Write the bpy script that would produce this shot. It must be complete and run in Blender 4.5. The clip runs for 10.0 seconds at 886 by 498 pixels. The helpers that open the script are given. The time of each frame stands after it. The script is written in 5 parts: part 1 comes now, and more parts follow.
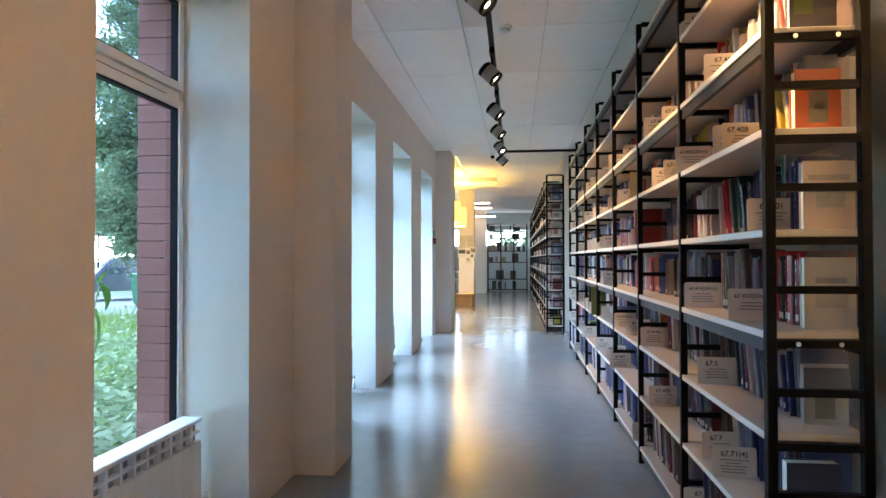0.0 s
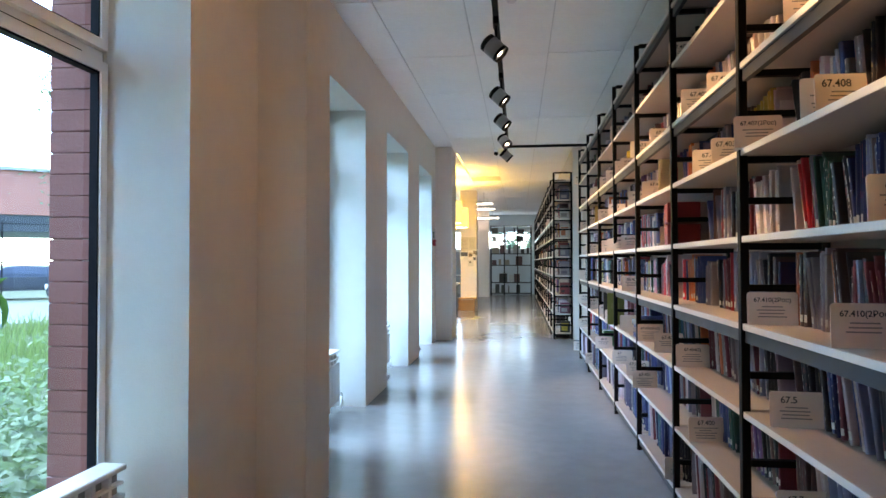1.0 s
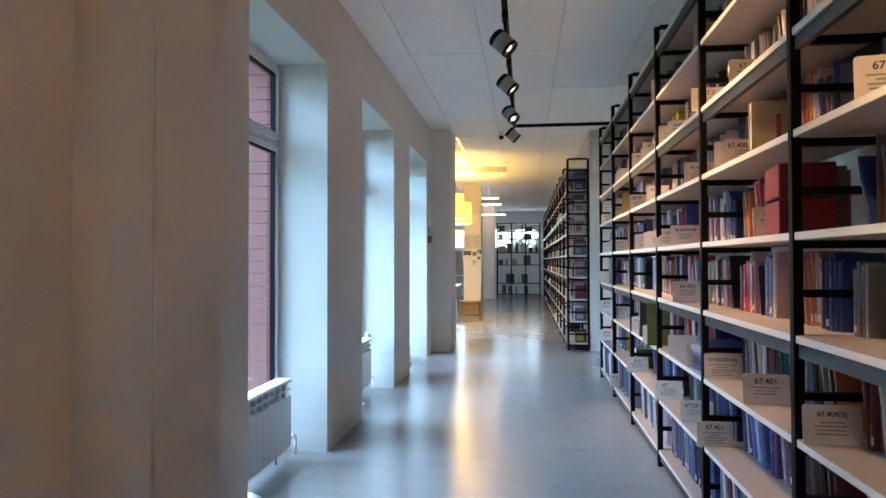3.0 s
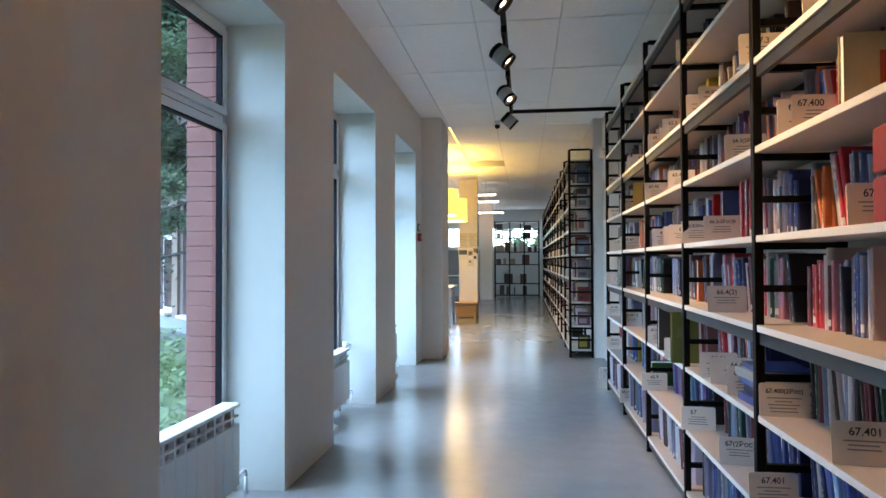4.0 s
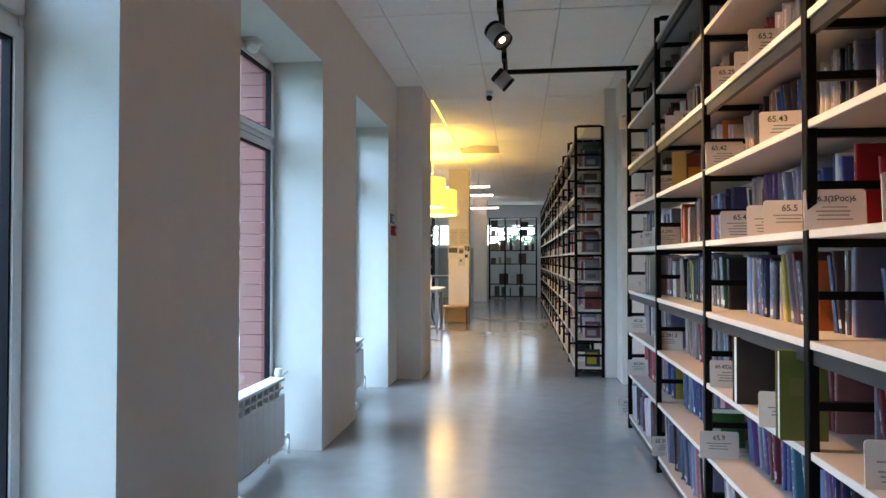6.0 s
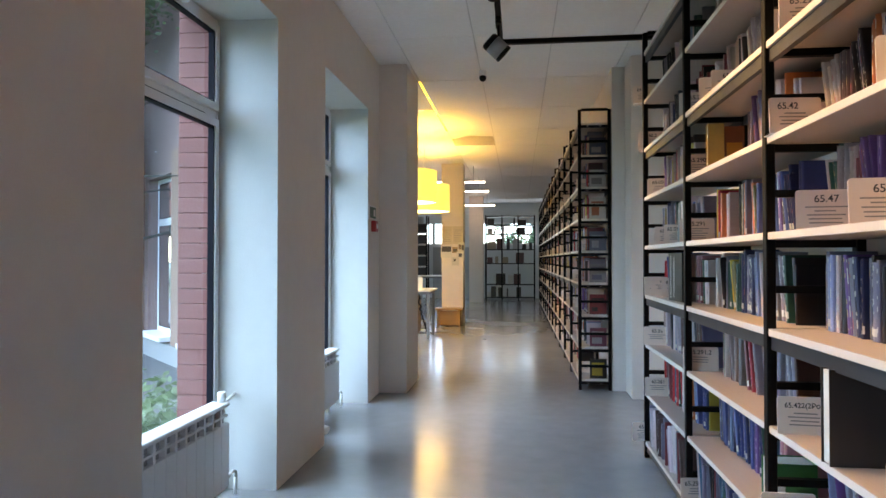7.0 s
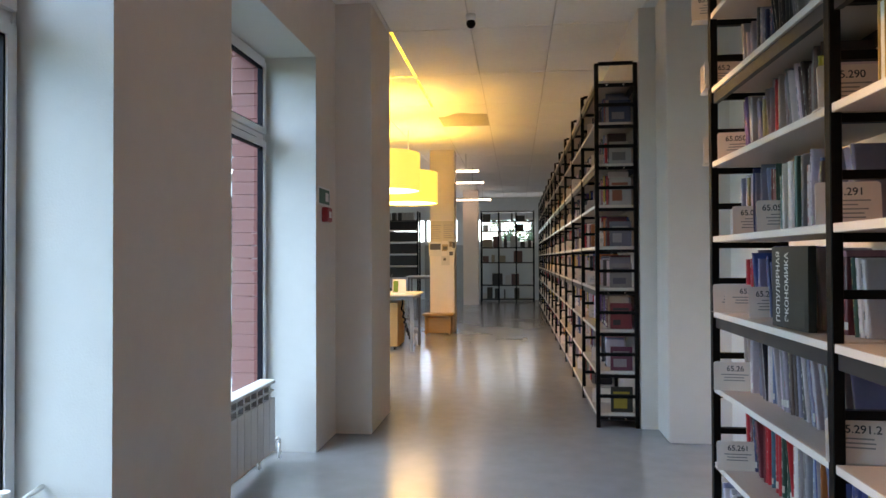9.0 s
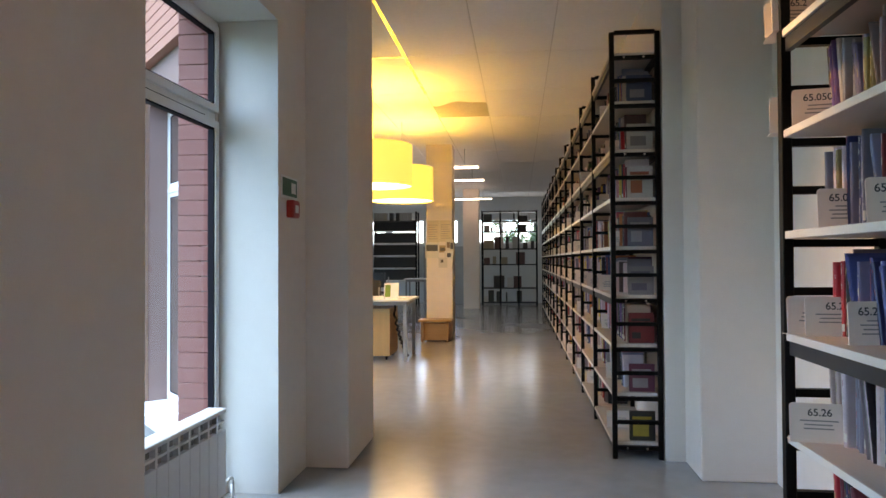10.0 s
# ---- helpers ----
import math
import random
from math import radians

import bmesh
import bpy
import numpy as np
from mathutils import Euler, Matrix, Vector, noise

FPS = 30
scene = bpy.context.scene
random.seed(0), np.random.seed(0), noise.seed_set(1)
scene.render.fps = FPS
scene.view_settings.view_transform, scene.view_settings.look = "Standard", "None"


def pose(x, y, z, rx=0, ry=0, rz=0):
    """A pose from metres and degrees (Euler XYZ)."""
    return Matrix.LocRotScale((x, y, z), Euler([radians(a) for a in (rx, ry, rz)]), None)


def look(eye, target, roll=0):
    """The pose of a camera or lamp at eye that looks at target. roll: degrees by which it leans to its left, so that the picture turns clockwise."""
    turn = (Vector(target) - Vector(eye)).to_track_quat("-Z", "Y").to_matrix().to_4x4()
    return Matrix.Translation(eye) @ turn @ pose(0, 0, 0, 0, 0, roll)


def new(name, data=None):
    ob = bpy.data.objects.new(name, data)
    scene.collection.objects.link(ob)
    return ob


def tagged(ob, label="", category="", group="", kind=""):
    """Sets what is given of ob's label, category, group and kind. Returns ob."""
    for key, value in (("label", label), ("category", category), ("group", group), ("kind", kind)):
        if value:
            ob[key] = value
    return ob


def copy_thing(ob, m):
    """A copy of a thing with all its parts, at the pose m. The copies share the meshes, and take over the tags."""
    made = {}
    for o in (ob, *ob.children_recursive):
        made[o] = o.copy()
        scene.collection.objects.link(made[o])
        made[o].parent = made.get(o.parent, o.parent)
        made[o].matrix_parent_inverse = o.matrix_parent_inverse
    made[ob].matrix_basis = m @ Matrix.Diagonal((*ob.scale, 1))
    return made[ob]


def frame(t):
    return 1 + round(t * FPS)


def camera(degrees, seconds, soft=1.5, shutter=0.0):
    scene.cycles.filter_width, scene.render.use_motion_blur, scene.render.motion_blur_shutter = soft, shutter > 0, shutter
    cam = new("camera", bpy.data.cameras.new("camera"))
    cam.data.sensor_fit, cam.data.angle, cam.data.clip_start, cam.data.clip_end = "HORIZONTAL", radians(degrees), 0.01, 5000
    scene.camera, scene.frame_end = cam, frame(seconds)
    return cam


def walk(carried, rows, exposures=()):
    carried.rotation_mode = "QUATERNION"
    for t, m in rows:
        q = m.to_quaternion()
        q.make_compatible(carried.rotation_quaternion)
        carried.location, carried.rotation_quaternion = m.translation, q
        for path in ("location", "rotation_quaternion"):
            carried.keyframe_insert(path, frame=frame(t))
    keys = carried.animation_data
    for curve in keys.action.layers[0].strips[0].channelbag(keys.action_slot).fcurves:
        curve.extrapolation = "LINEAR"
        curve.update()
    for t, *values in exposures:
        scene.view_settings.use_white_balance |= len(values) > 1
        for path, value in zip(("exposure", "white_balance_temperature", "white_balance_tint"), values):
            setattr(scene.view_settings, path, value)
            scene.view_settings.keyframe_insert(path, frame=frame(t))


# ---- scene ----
cam = camera(68.1, 10.0)
PATH = [
    (0, (0.106, 0.827, 1.153), (-0.113, 2.815, 1.184), -0.1),
    (0.5, (0.092, 1.134, 1.155), (-0.131, 3.121, 1.191), -0.2),
    (1, (0.077, 1.448, 1.152), (-0.151, 3.435, 1.192), -0.1),
    (1.5, (0.062, 1.745, 1.152), (-0.18, 3.73, 1.193), -0.1),
    (2, (0.05, 2.072, 1.154), (-0.2, 4.056, 1.193), -0.2),
    (2.5, (0.057, 2.387, 1.156), (-0.195, 4.37, 1.194), -0.1),
    (4, (0.07, 3.394, 1.157), (-0.177, 5.378, 1.194), -0.2),
    (4.5, (0.071, 3.722, 1.16), (-0.176, 5.706, 1.192), -0.1),
    (5, (0.068, 4.072, 1.159), (-0.176, 6.057, 1.192), 0.0),
    (6.5, (0.065, 5.102, 1.157), (-0.168, 7.088, 1.19), 0.0),
    (7, (0.068, 5.456, 1.155), (-0.161, 7.442, 1.187), 0.0),
    (7.5, (0.065, 5.79, 1.153), (-0.153, 7.777, 1.187), -0.1),
    (8, (0.057, 6.141, 1.158), (-0.153, 8.13, 1.19), -0.2),
    (8.5, (0.055, 6.47, 1.158), (-0.158, 8.458, 1.188), -0.2),
    (9, (0.056, 6.805, 1.155), (-0.166, 8.793, 1.184), -0.2),
    (9.5, (0.058, 7.133, 1.156), (-0.173, 9.12, 1.187), -0.2),
    (10, (0.058, 7.463, 1.159), (-0.171, 9.449, 1.193), -0.3),
]
walk(cam, [(t, look(eye, target, roll)) for t, eye, target, roll in PATH], [(0.0, 3.12, 8850, 23), (2.0, 2.95, 8600, 23), (4.0, 2.66, 8800, 23), (7.0, 2.38, 9900, 28), (10.0, 2.19, 11000, 32)])

# ---- world and light ----
world = bpy.data.worlds.new("sky")
scene.world = world
world.use_nodes = True
wn = world.node_tree.nodes
sky = wn.new("ShaderNodeTexSky")
sky.sky_type, sky.sun_disc = "NISHITA", False
sky.sun_elevation, sky.sun_rotation = radians(48), radians(-60)
sky.air_density, sky.dust_density, sky.ozone_density = 1.0, 0.7, 2.6
tint = wn.new("ShaderNodeMix")
tint.data_type, tint.blend_type = "RGBA", "MULTIPLY"
tint.inputs[0].default_value = 1.0
tint.inputs[7].default_value = (0.50, 0.95, 1.37, 1)
world.node_tree.links.new(sky.outputs[0], tint.inputs[6])
world.node_tree.links.new(tint.outputs[2], wn["Background"].inputs[0])
wn["Background"].inputs[1].default_value = 0.28


def lamp(name, kind, m, energy, color=(1, 1, 1), **more):
    data = bpy.data.lights.new(name, kind)
    data.energy, data.color = energy, color
    if "size" in more:
        data.shape, data.size, data.size_y = "RECTANGLE", more["size"], more["size_y"]
    if "angle" in more:
        data.angle = more["angle"]
    if "radius" in more:
        data.shadow_soft_size = more["radius"]
    if "spot" in more:
        data.spot_size, data.spot_blend = more["spot"], 1.0
    ob = new(name, data)
    ob.matrix_world = m
    return ob


lamp("sun", "SUN", look((-20, -5, 40), (0, 12, 0)), 1.85, (0.48, 0.95, 1.33), angle=radians(75))

# ---- materials ----
MATS = {}


def mat(name, color, rough=0.6, vary=0.08, scale=6.0, bump=0.0, bump_scale=80.0, metal=0.0, spec=0.5, grain=None):
    """A surface with a base colour, slow stains, fine grain and relief."""
    if name in MATS:
        return MATS[name]
    m = bpy.data.materials.new(name)
    m.use_nodes = True
    t = m.node_tree
    p = t.nodes["Principled BSDF"]
    co = t.nodes.new("ShaderNodeTexCoord")
    mp = t.nodes.new("ShaderNodeMapping")
    t.links.new(co.outputs["Object"], mp.inputs[0])
    if grain:
        mp.inputs["Scale"].default_value = grain
    n1 = t.nodes.new("ShaderNodeTexNoise")
    n1.inputs["Scale"].default_value, n1.inputs["Detail"].default_value = scale, 6
    n2 = t.nodes.new("ShaderNodeTexNoise")
    n2.inputs["Scale"].default_value, n2.inputs["Detail"].default_value = scale * 9, 4
    for n in (n1, n2):
        t.links.new(mp.outputs[0], n.inputs[0])
    add = t.nodes.new("ShaderNodeMath")
    add.operation = "ADD"
    t.links.new(n1.outputs[0], add.inputs[0])
    t.links.new(n2.outputs[0], add.inputs[1])
    mr = t.nodes.new("ShaderNodeMapRange")
    mr.inputs[1].default_value, mr.inputs[2].default_value = 0.6, 1.4
    mr.inputs[3].default_value, mr.inputs[4].default_value = 1 - vary, 1 + vary
    t.links.new(add.outputs[0], mr.inputs[0])
    mul = t.nodes.new("ShaderNodeMix")
    mul.data_type, mul.blend_type = "RGBA", "MULTIPLY"
    mul.inputs[0].default_value = 1
    mul.inputs[6].default_value = (*color, 1)
    t.links.new(mr.outputs[0], mul.inputs[7])
    t.links.new(mul.outputs[2], p.inputs["Base Color"])
    rr = t.nodes.new("ShaderNodeMapRange")
    rr.inputs[3].default_value, rr.inputs[4].default_value = max(rough - 0.07, 0.02), min(rough + 0.07, 1)
    t.links.new(n1.outputs[0], rr.inputs[0])
    t.links.new(rr.outputs[0], p.inputs["Roughness"])
    p.inputs["Metallic"].default_value = metal
    p.inputs["Specular IOR Level"].default_value = spec
    if bump:
        n3 = t.nodes.new("ShaderNodeTexNoise")
        n3.inputs["Scale"].default_value, n3.inputs["Detail"].default_value = bump_scale, 5
        t.links.new(mp.outputs[0], n3.inputs[0])
        b = t.nodes.new("ShaderNodeBump")
        b.inputs["Strength"].default_value, b.inputs["Distance"].default_value = bump, 0.004
        t.links.new(n3.outputs[0], b.inputs["Height"])
        t.links.new(b.outputs[0], p.inputs["Normal"])
    MATS[name] = m
    return m


def own_tint(m, source):
    """Takes the colour that each object, or each book of a joined row, carries."""
    t = m.node_tree
    mul = next(n for n in t.nodes if n.bl_idname == "ShaderNodeMix")
    if source == "object":
        info = t.nodes.new("ShaderNodeObjectInfo")
        out, col = info.outputs["Random"], info.outputs["Color"]
    else:
        out = t.nodes.new("ShaderNodeNewGeometry").outputs["Random Per Island"]
        att = t.nodes.new("ShaderNodeAttribute")
        att.attribute_name = "tint"
        col = att.outputs["Color"]
    t.links.new(col, mul.inputs[6])
    return out, mul


def emitter(name, color, strength):
    m = bpy.data.materials.new(name)
    m.use_nodes = True
    p = m.node_tree.nodes["Principled BSDF"]
    p.inputs["Base Color"].default_value = (*color, 1)
    p.inputs["Emission Color"].default_value = (*color, 1)
    p.inputs["Emission Strength"].default_value = strength
    return m


plaster = mat("wall_paint", (0.75, 0.665, 0.60), 0.75, 0.035, 1.3, 0.25, 160)
cool_reveal_m = mat("cool_lit_reveal", (0.66, 0.66, 0.635), 0.7, 0.03, 1.5, 0.25, 160)
ceil_m = mat("ceiling_tile", (0.91, 0.90, 0.88), 0.85, 0.04, 3.0, 0.5, 220)
joint_m = mat("ceiling_grid", (0.70, 0.69, 0.67), 0.6, 0.05)
stain_m = mat("stained_tile", (0.50, 0.46, 0.40), 0.9, 0.12, 5.0)
floor_m = mat("polished_floor", (0.31, 0.315, 0.325), 0.20, 0.10, 0.9, 0.02, 9, spec=0.8)
floor_p = floor_m.node_tree.nodes["Principled BSDF"]
floor_p.inputs["Coat Weight"].default_value, floor_p.inputs["Coat Roughness"].default_value = 0.08, 0.12
pvc = mat("white_pvc", (0.80, 0.80, 0.80), 0.32, 0.02)
gasket = mat("rubber_gasket", (0.012, 0.012, 0.018), 0.6, 0.1, spec=0.1)
enamel = mat("radiator_enamel", (0.70, 0.70, 0.70), 0.35, 0.03)
slot_shade_m = mat("radiator_slot_shade", (0.27, 0.27, 0.28), 0.6, 0.15)
chrome = mat("chrome", (0.7, 0.7, 0.7), 0.2, 0.03, metal=1.0)
black = mat("black_steel", (0.006, 0.005, 0.005), 0.5, 0.2, 12, 0.1, 200, spec=0.12)
beam_m = mat("dark_steel_beam", (0.022, 0.022, 0.025), 0.45, 0.12, 12)
board_m = mat("shelf_board", (0.50, 0.41, 0.355), 0.45, 0.06, 4.0, 0.05, 60, grain=(6, 0.8, 6))
edge_m = mat("board_edge", (0.70, 0.63, 0.56), 0.4, 0.03)
pages_m = mat("book_pages", (0.72, 0.68, 0.58), 0.85, 0.08, 20, 0.3, 300)
paper = mat("card_paper", (0.80, 0.665, 0.575), 0.7, 0.03)
ink = mat("ink", (0.05, 0.045, 0.045), 0.7, 0.05)
ink_soft = mat("printed_lines", (0.30, 0.27, 0.25), 0.7, 0.08)
brick_m = mat("painted_brick", (0.25, 0.075, 0.064), 0.75, 0.12, 9, 0.5, 60)
mortar = mat("mortar", (0.27, 0.13, 0.12), 0.85, 0.1, 20, 0.4, 90)
spot_grey = mat("spot_grey", (0.30, 0.30, 0.30), 0.35, 0.04)
wood_o = mat("beech_veneer", (0.50, 0.28, 0.11), 0.4, 0.1, 3, 0.05, 60, grain=(8, 8, 0.8))
wood_d = mat("bench_wood", (0.34, 0.19, 0.09), 0.45, 0.12, 3, grain=(1, 8, 8))
table_m = mat("white_laminate", (0.72, 0.70, 0.66), 0.35, 0.03)
steel_g = mat("grey_steel", (0.25, 0.25, 0.26), 0.4, 0.06)
plastic_w = mat("white_plastic", (0.75, 0.75, 0.74), 0.35, 0.03)
green_m = mat("green_sign", (0.014, 0.12, 0.075), 0.4, 0.05)
red_m = mat("red_plastic", (0.42, 0.02, 0.025), 0.35, 0.08)
wall_blue = mat("blue_grey_paint", (0.60, 0.66, 0.69), 0.75, 0.05)
grass_m = mat("grass", (0.12, 0.18, 0.055), 0.8, 0.3, 2.0, spec=0.2)
soil_m = mat("lawn_soil", (0.07, 0.08, 0.04), 0.9, 0.3, 1.0, 0.6, 20)
asphalt = mat("asphalt", (0.105, 0.105, 0.11), 0.85, 0.12, 2.0, 0.4, 80)
leaf_m = mat("leaves", (0.115, 0.17, 0.095), 0.75, 0.4, 1.2, spec=0.25)
bark = mat("bark", (0.06, 0.05, 0.042), 0.9, 0.25, 6, 0.8, 30, grain=(3, 3, 0.6))
bin_m = mat("green_bin_plastic", (0.015, 0.16, 0.09), 0.45, 0.12, 3)
car_dark = mat("dark_car_paint", (0.03, 0.035, 0.045), 0.2, 0.08, spec=0.8)
car_grey = mat("grey_car_paint", (0.045, 0.05, 0.055), 0.22, 0.08, spec=0.8)
tyre_m = mat("tyre", (0.012, 0.012, 0.012), 0.8, 0.1)
rim_m = mat("alloy_rim", (0.38, 0.38, 0.40), 0.3, 0.05, metal=0.8)
car_glass = mat("tinted_glass", (0.02, 0.025, 0.03), 0.08, 0.02, spec=0.8)
facade_r = mat("red_facade", (0.40, 0.13, 0.09), 0.8, 0.12, 2.0, 0.5, 30)
facade_o = mat("orange_plaster", (0.30, 0.16, 0.115), 0.8, 0.08, 2.0)
sill_m = mat("white_sill", (0.75, 0.76, 0.77), 0.35, 0.03)
concrete = mat("plinth_concrete", (0.28, 0.27, 0.26), 0.9, 0.12, 3)

# cover colours by letter
INK = {"w": (0.636, 0.507, 0.504), "e": (0.466, 0.338, 0.301), "g": (0.265, 0.214, 0.228), "d": (0.0233, 0.0178, 0.0213), "n": (0.106, 0.0534, 0.0466), "m": (0.18, 0.0267, 0.034),
       "r": (0.53, 0.0223, 0.0291), "k": (0.53, 0.187, 0.213), "o": (0.572, 0.151, 0.0485), "y": (0.53, 0.356, 0.0582), "l": (0.212, 0.169, 0.0582), "v": (0.0212, 0.0757, 0.0534),
       "t": (0.0371, 0.151, 0.213), "b": (0.05, 0.078, 0.22), "c": (0.233, 0.303, 0.446), "i": (0.0212, 0.0249, 0.0873), "p": (0.138, 0.0623, 0.194), "s": (0.191, 0.178, 0.242)}


def book_cover(name, source):
    """Cover paper or cloth: one colour a book, with printed bands on the spine."""
    m = mat(name, (0.5, 0.5, 0.5), 0.34, 0.07, 10, 0.1, 120)
    out, mul = own_tint(m, source)
    t = m.node_tree
    p = t.nodes["Principled BSDF"]
    uv = t.nodes.new("ShaderNodeUVMap")
    sep = t.nodes.new("ShaderNodeSeparateXYZ")
    t.links.new(uv.outputs[0], sep.inputs[0])
    w = t.nodes.new("ShaderNodeMath")
    w.operation = "MULTIPLY_ADD"
    w.inputs[1].default_value, w.inputs[2].default_value = 913.0, 0.0
    t.links.new(out, w.inputs[0])
    n = t.nodes.new("ShaderNodeTexNoise")
    n.noise_dimensions = "2D"
    n.inputs["Scale"].default_value, n.inputs["Detail"].default_value = 1.0, 2
    cb = t.nodes.new("ShaderNodeCombineXYZ")
    t.links.new(w.outputs[0], cb.inputs[0])
    v = t.nodes.new("ShaderNodeMath")
    v.operation = "MULTIPLY"
    v.inputs[1].default_value = 9.0
    t.links.new(sep.outputs[1], v.inputs[0])
    t.links.new(v.outputs[0], cb.inputs[1])
    t.links.new(cb.outputs[0], n.inputs[0])
    st = t.nodes.new("ShaderNodeMath")
    st.operation = "GREATER_THAN"
    st.inputs[1].default_value = 0.56
    t.links.new(n.outputs[0], st.inputs[0])
    inner = t.nodes.new("ShaderNodeMath")
    inner.operation = "COMPARE"
    inner.inputs[1].default_value, inner.inputs[2].default_value = 0.5, 0.17
    t.links.new(sep.outputs[0], inner.inputs[0])
    both = t.nodes.new("ShaderNodeMath")
    both.operation = "MULTIPLY"
    t.links.new(st.outputs[0], both.inputs[0])
    t.links.new(inner.outputs[0], both.inputs[1])
    fr = t.nodes.new("ShaderNodeMath")
    fr.operation = "FRACT"
    fm = t.nodes.new("ShaderNodeMath")
    fm.operation = "MULTIPLY"
    fm.inputs[1].default_value = 37.0
    t.links.new(out, fm.inputs[0])
    t.links.new(fm.outputs[0], fr.inputs[0])
    rp = t.nodes.new("ShaderNodeValToRGB")
    rp.color_ramp.interpolation = "CONSTANT"
    e = rp.color_ramp.elements
    e[0].color, e[1].color = (0.6, 0.58, 0.52, 1), (0.05, 0.05, 0.06, 1)
    e[1].position = 0.45
    e.new(0.7).color = (0.45, 0.33, 0.12, 1)
    e.new(0.85).color = (0.4, 0.06, 0.05, 1)
    t.links.new(fr.outputs[0], rp.inputs[0])
    mx = t.nodes.new("ShaderNodeMix")
    mx.data_type = "RGBA"
    soft = t.nodes.new("ShaderNodeMath")
    soft.operation = "MULTIPLY"
    soft.inputs[1].default_value = 0.75
    t.links.new(both.outputs[0], soft.inputs[0])
    t.links.new(soft.outputs[0], mx.inputs[0])
    t.links.new(mul.outputs[2], mx.inputs[6])
    t.links.new(rp.outputs[0], mx.inputs[7])
    # shelf-mark label low on some spines
    def step(op, src, a, b=0.0):
        k = t.nodes.new("ShaderNodeMath")
        k.operation = op
        t.links.new(src, k.inputs[0])
        k.inputs[1].default_value, k.inputs[2].default_value = a, b
        return k.outputs[0]

    some = step("GREATER_THAN", step("FRACT", step("MULTIPLY", out, 61.0), 0.0), 0.62)
    band, wide = step("COMPARE", sep.outputs[1], 0.115, 0.05), step("COMPARE", sep.outputs[0], 0.5, 0.45)
    mask = t.nodes.new("ShaderNodeMath")
    mask.operation = "MULTIPLY"
    t.links.new(some, mask.inputs[0])
    t.links.new(band, mask.inputs[1])
    mask2 = t.nodes.new("ShaderNodeMath")
    mask2.operation = "MULTIPLY"
    t.links.new(mask.outputs[0], mask2.inputs[0])
    t.links.new(wide, mask2.inputs[1])
    lab = t.nodes.new("ShaderNodeMix")
    lab.data_type = "RGBA"
    lab.inputs[7].default_value = (0.60, 0.56, 0.49, 1)
    t.links.new(mask2.outputs[0], lab.inputs[0])
    t.links.new(mx.outputs[2], lab.inputs[6])
    t.links.new(lab.outputs[2], p.inputs["Base Color"])
    return m


def thin_leaf(m):
    """Lets part of the light pass through a leaf."""
    t = m.node_tree
    p = t.nodes["Principled BSDF"]
    tr = t.nodes.new("ShaderNodeBsdfTranslucent")
    mx = t.nodes.new("ShaderNodeMixShader")
    mx.inputs[0].default_value = 0.4
    for k in p.inputs["Base Color"].links:
        t.links.new(k.from_socket, tr.inputs[0])
    out = t.nodes["Material Output"]
    t.links.new(p.outputs[0], mx.inputs[1])
    t.links.new(tr.outputs[0], mx.inputs[2])
    t.links.new(mx.outputs[0], out.inputs["Surface"])


cover_ob = book_cover("book_cover", "object")
cover_is = book_cover("book_covers", "island")

# ---- building blocks ----


def box(bm, x0, x1, y0, y1, z0, z1, mi=0, m=None):
    vs = [bm.verts.new(Vector(c) if m is None else m @ Vector(c)) for c in
          ((x0, y0, z0), (x1, y0, z0), (x1, y1, z0), (x0, y1, z0), (x0, y0, z1), (x1, y0, z1), (x1, y1, z1), (x0, y1, z1))]
    for f in ((3, 2, 1, 0), (4, 5, 6, 7), (0, 1, 5, 4), (1, 2, 6, 5), (2, 3, 7, 6), (3, 0, 4, 7)):
        bm.faces.new([vs[k] for k in f]).material_index = mi
    return vs


def cyl(bm, p, q, r, n=12, r2=None, mi=0, caps=True):
    """A round bar or cone from p to q."""
    p, q = Vector(p), Vector(q)
    turn = (q - p).to_track_quat("Z", "Y")
    rings = []
    for c, rad in ((p, r), (q, r if r2 is None else r2)):
        rings.append([bm.verts.new(c + turn @ Vector((rad * math.cos(a), rad * math.sin(a), 0))) for a in (2 * math.pi * k / n for k in range(n))])
    for k in range(n):
        f = bm.faces.new((rings[0][k], rings[0][(k + 1) % n], rings[1][(k + 1) % n], rings[1][k]))
        f.smooth, f.material_index = True, mi
    if caps:
        bm.faces.new(rings[0][::-1]).material_index = mi
        bm.faces.new(rings[1]).material_index = mi


def bevel(bm, w, seg=1):
    bmesh.ops.bevel(bm, geom=bm.edges[:], offset=w, segments=seg, affect="EDGES", clamp_overlap=True)


def to_mesh(name, bm, mats):
    me = bpy.data.meshes.new(name)
    bm.to_mesh(me)
    bm.free()
    for m in (mats if isinstance(mats, (list, tuple)) else [mats]):
        me.materials.append(m)
    return me


def part(name, bm, mats, parent, label=""):
    ob = new(name, to_mesh(name, bm, mats))
    ob.parent = parent
    return tagged(ob, label)


def thing(name, label, category, group="", m=None):
    """An empty at the base of a thing, which holds its parts."""
    ob = new(name)
    ob.empty_display_size = 0.05
    if m is not None:
        ob.matrix_world = m
    return tagged(ob, label, category, group)


def setting(name, bm, mats, label=""):
    ob = new(name, to_mesh(name, bm, mats))
    return tagged(ob, label, kind="structure")


def shared(name, me, parent, m):
    ob = new(name, me)
    ob.parent = parent
    ob.matrix_local = m
    return ob


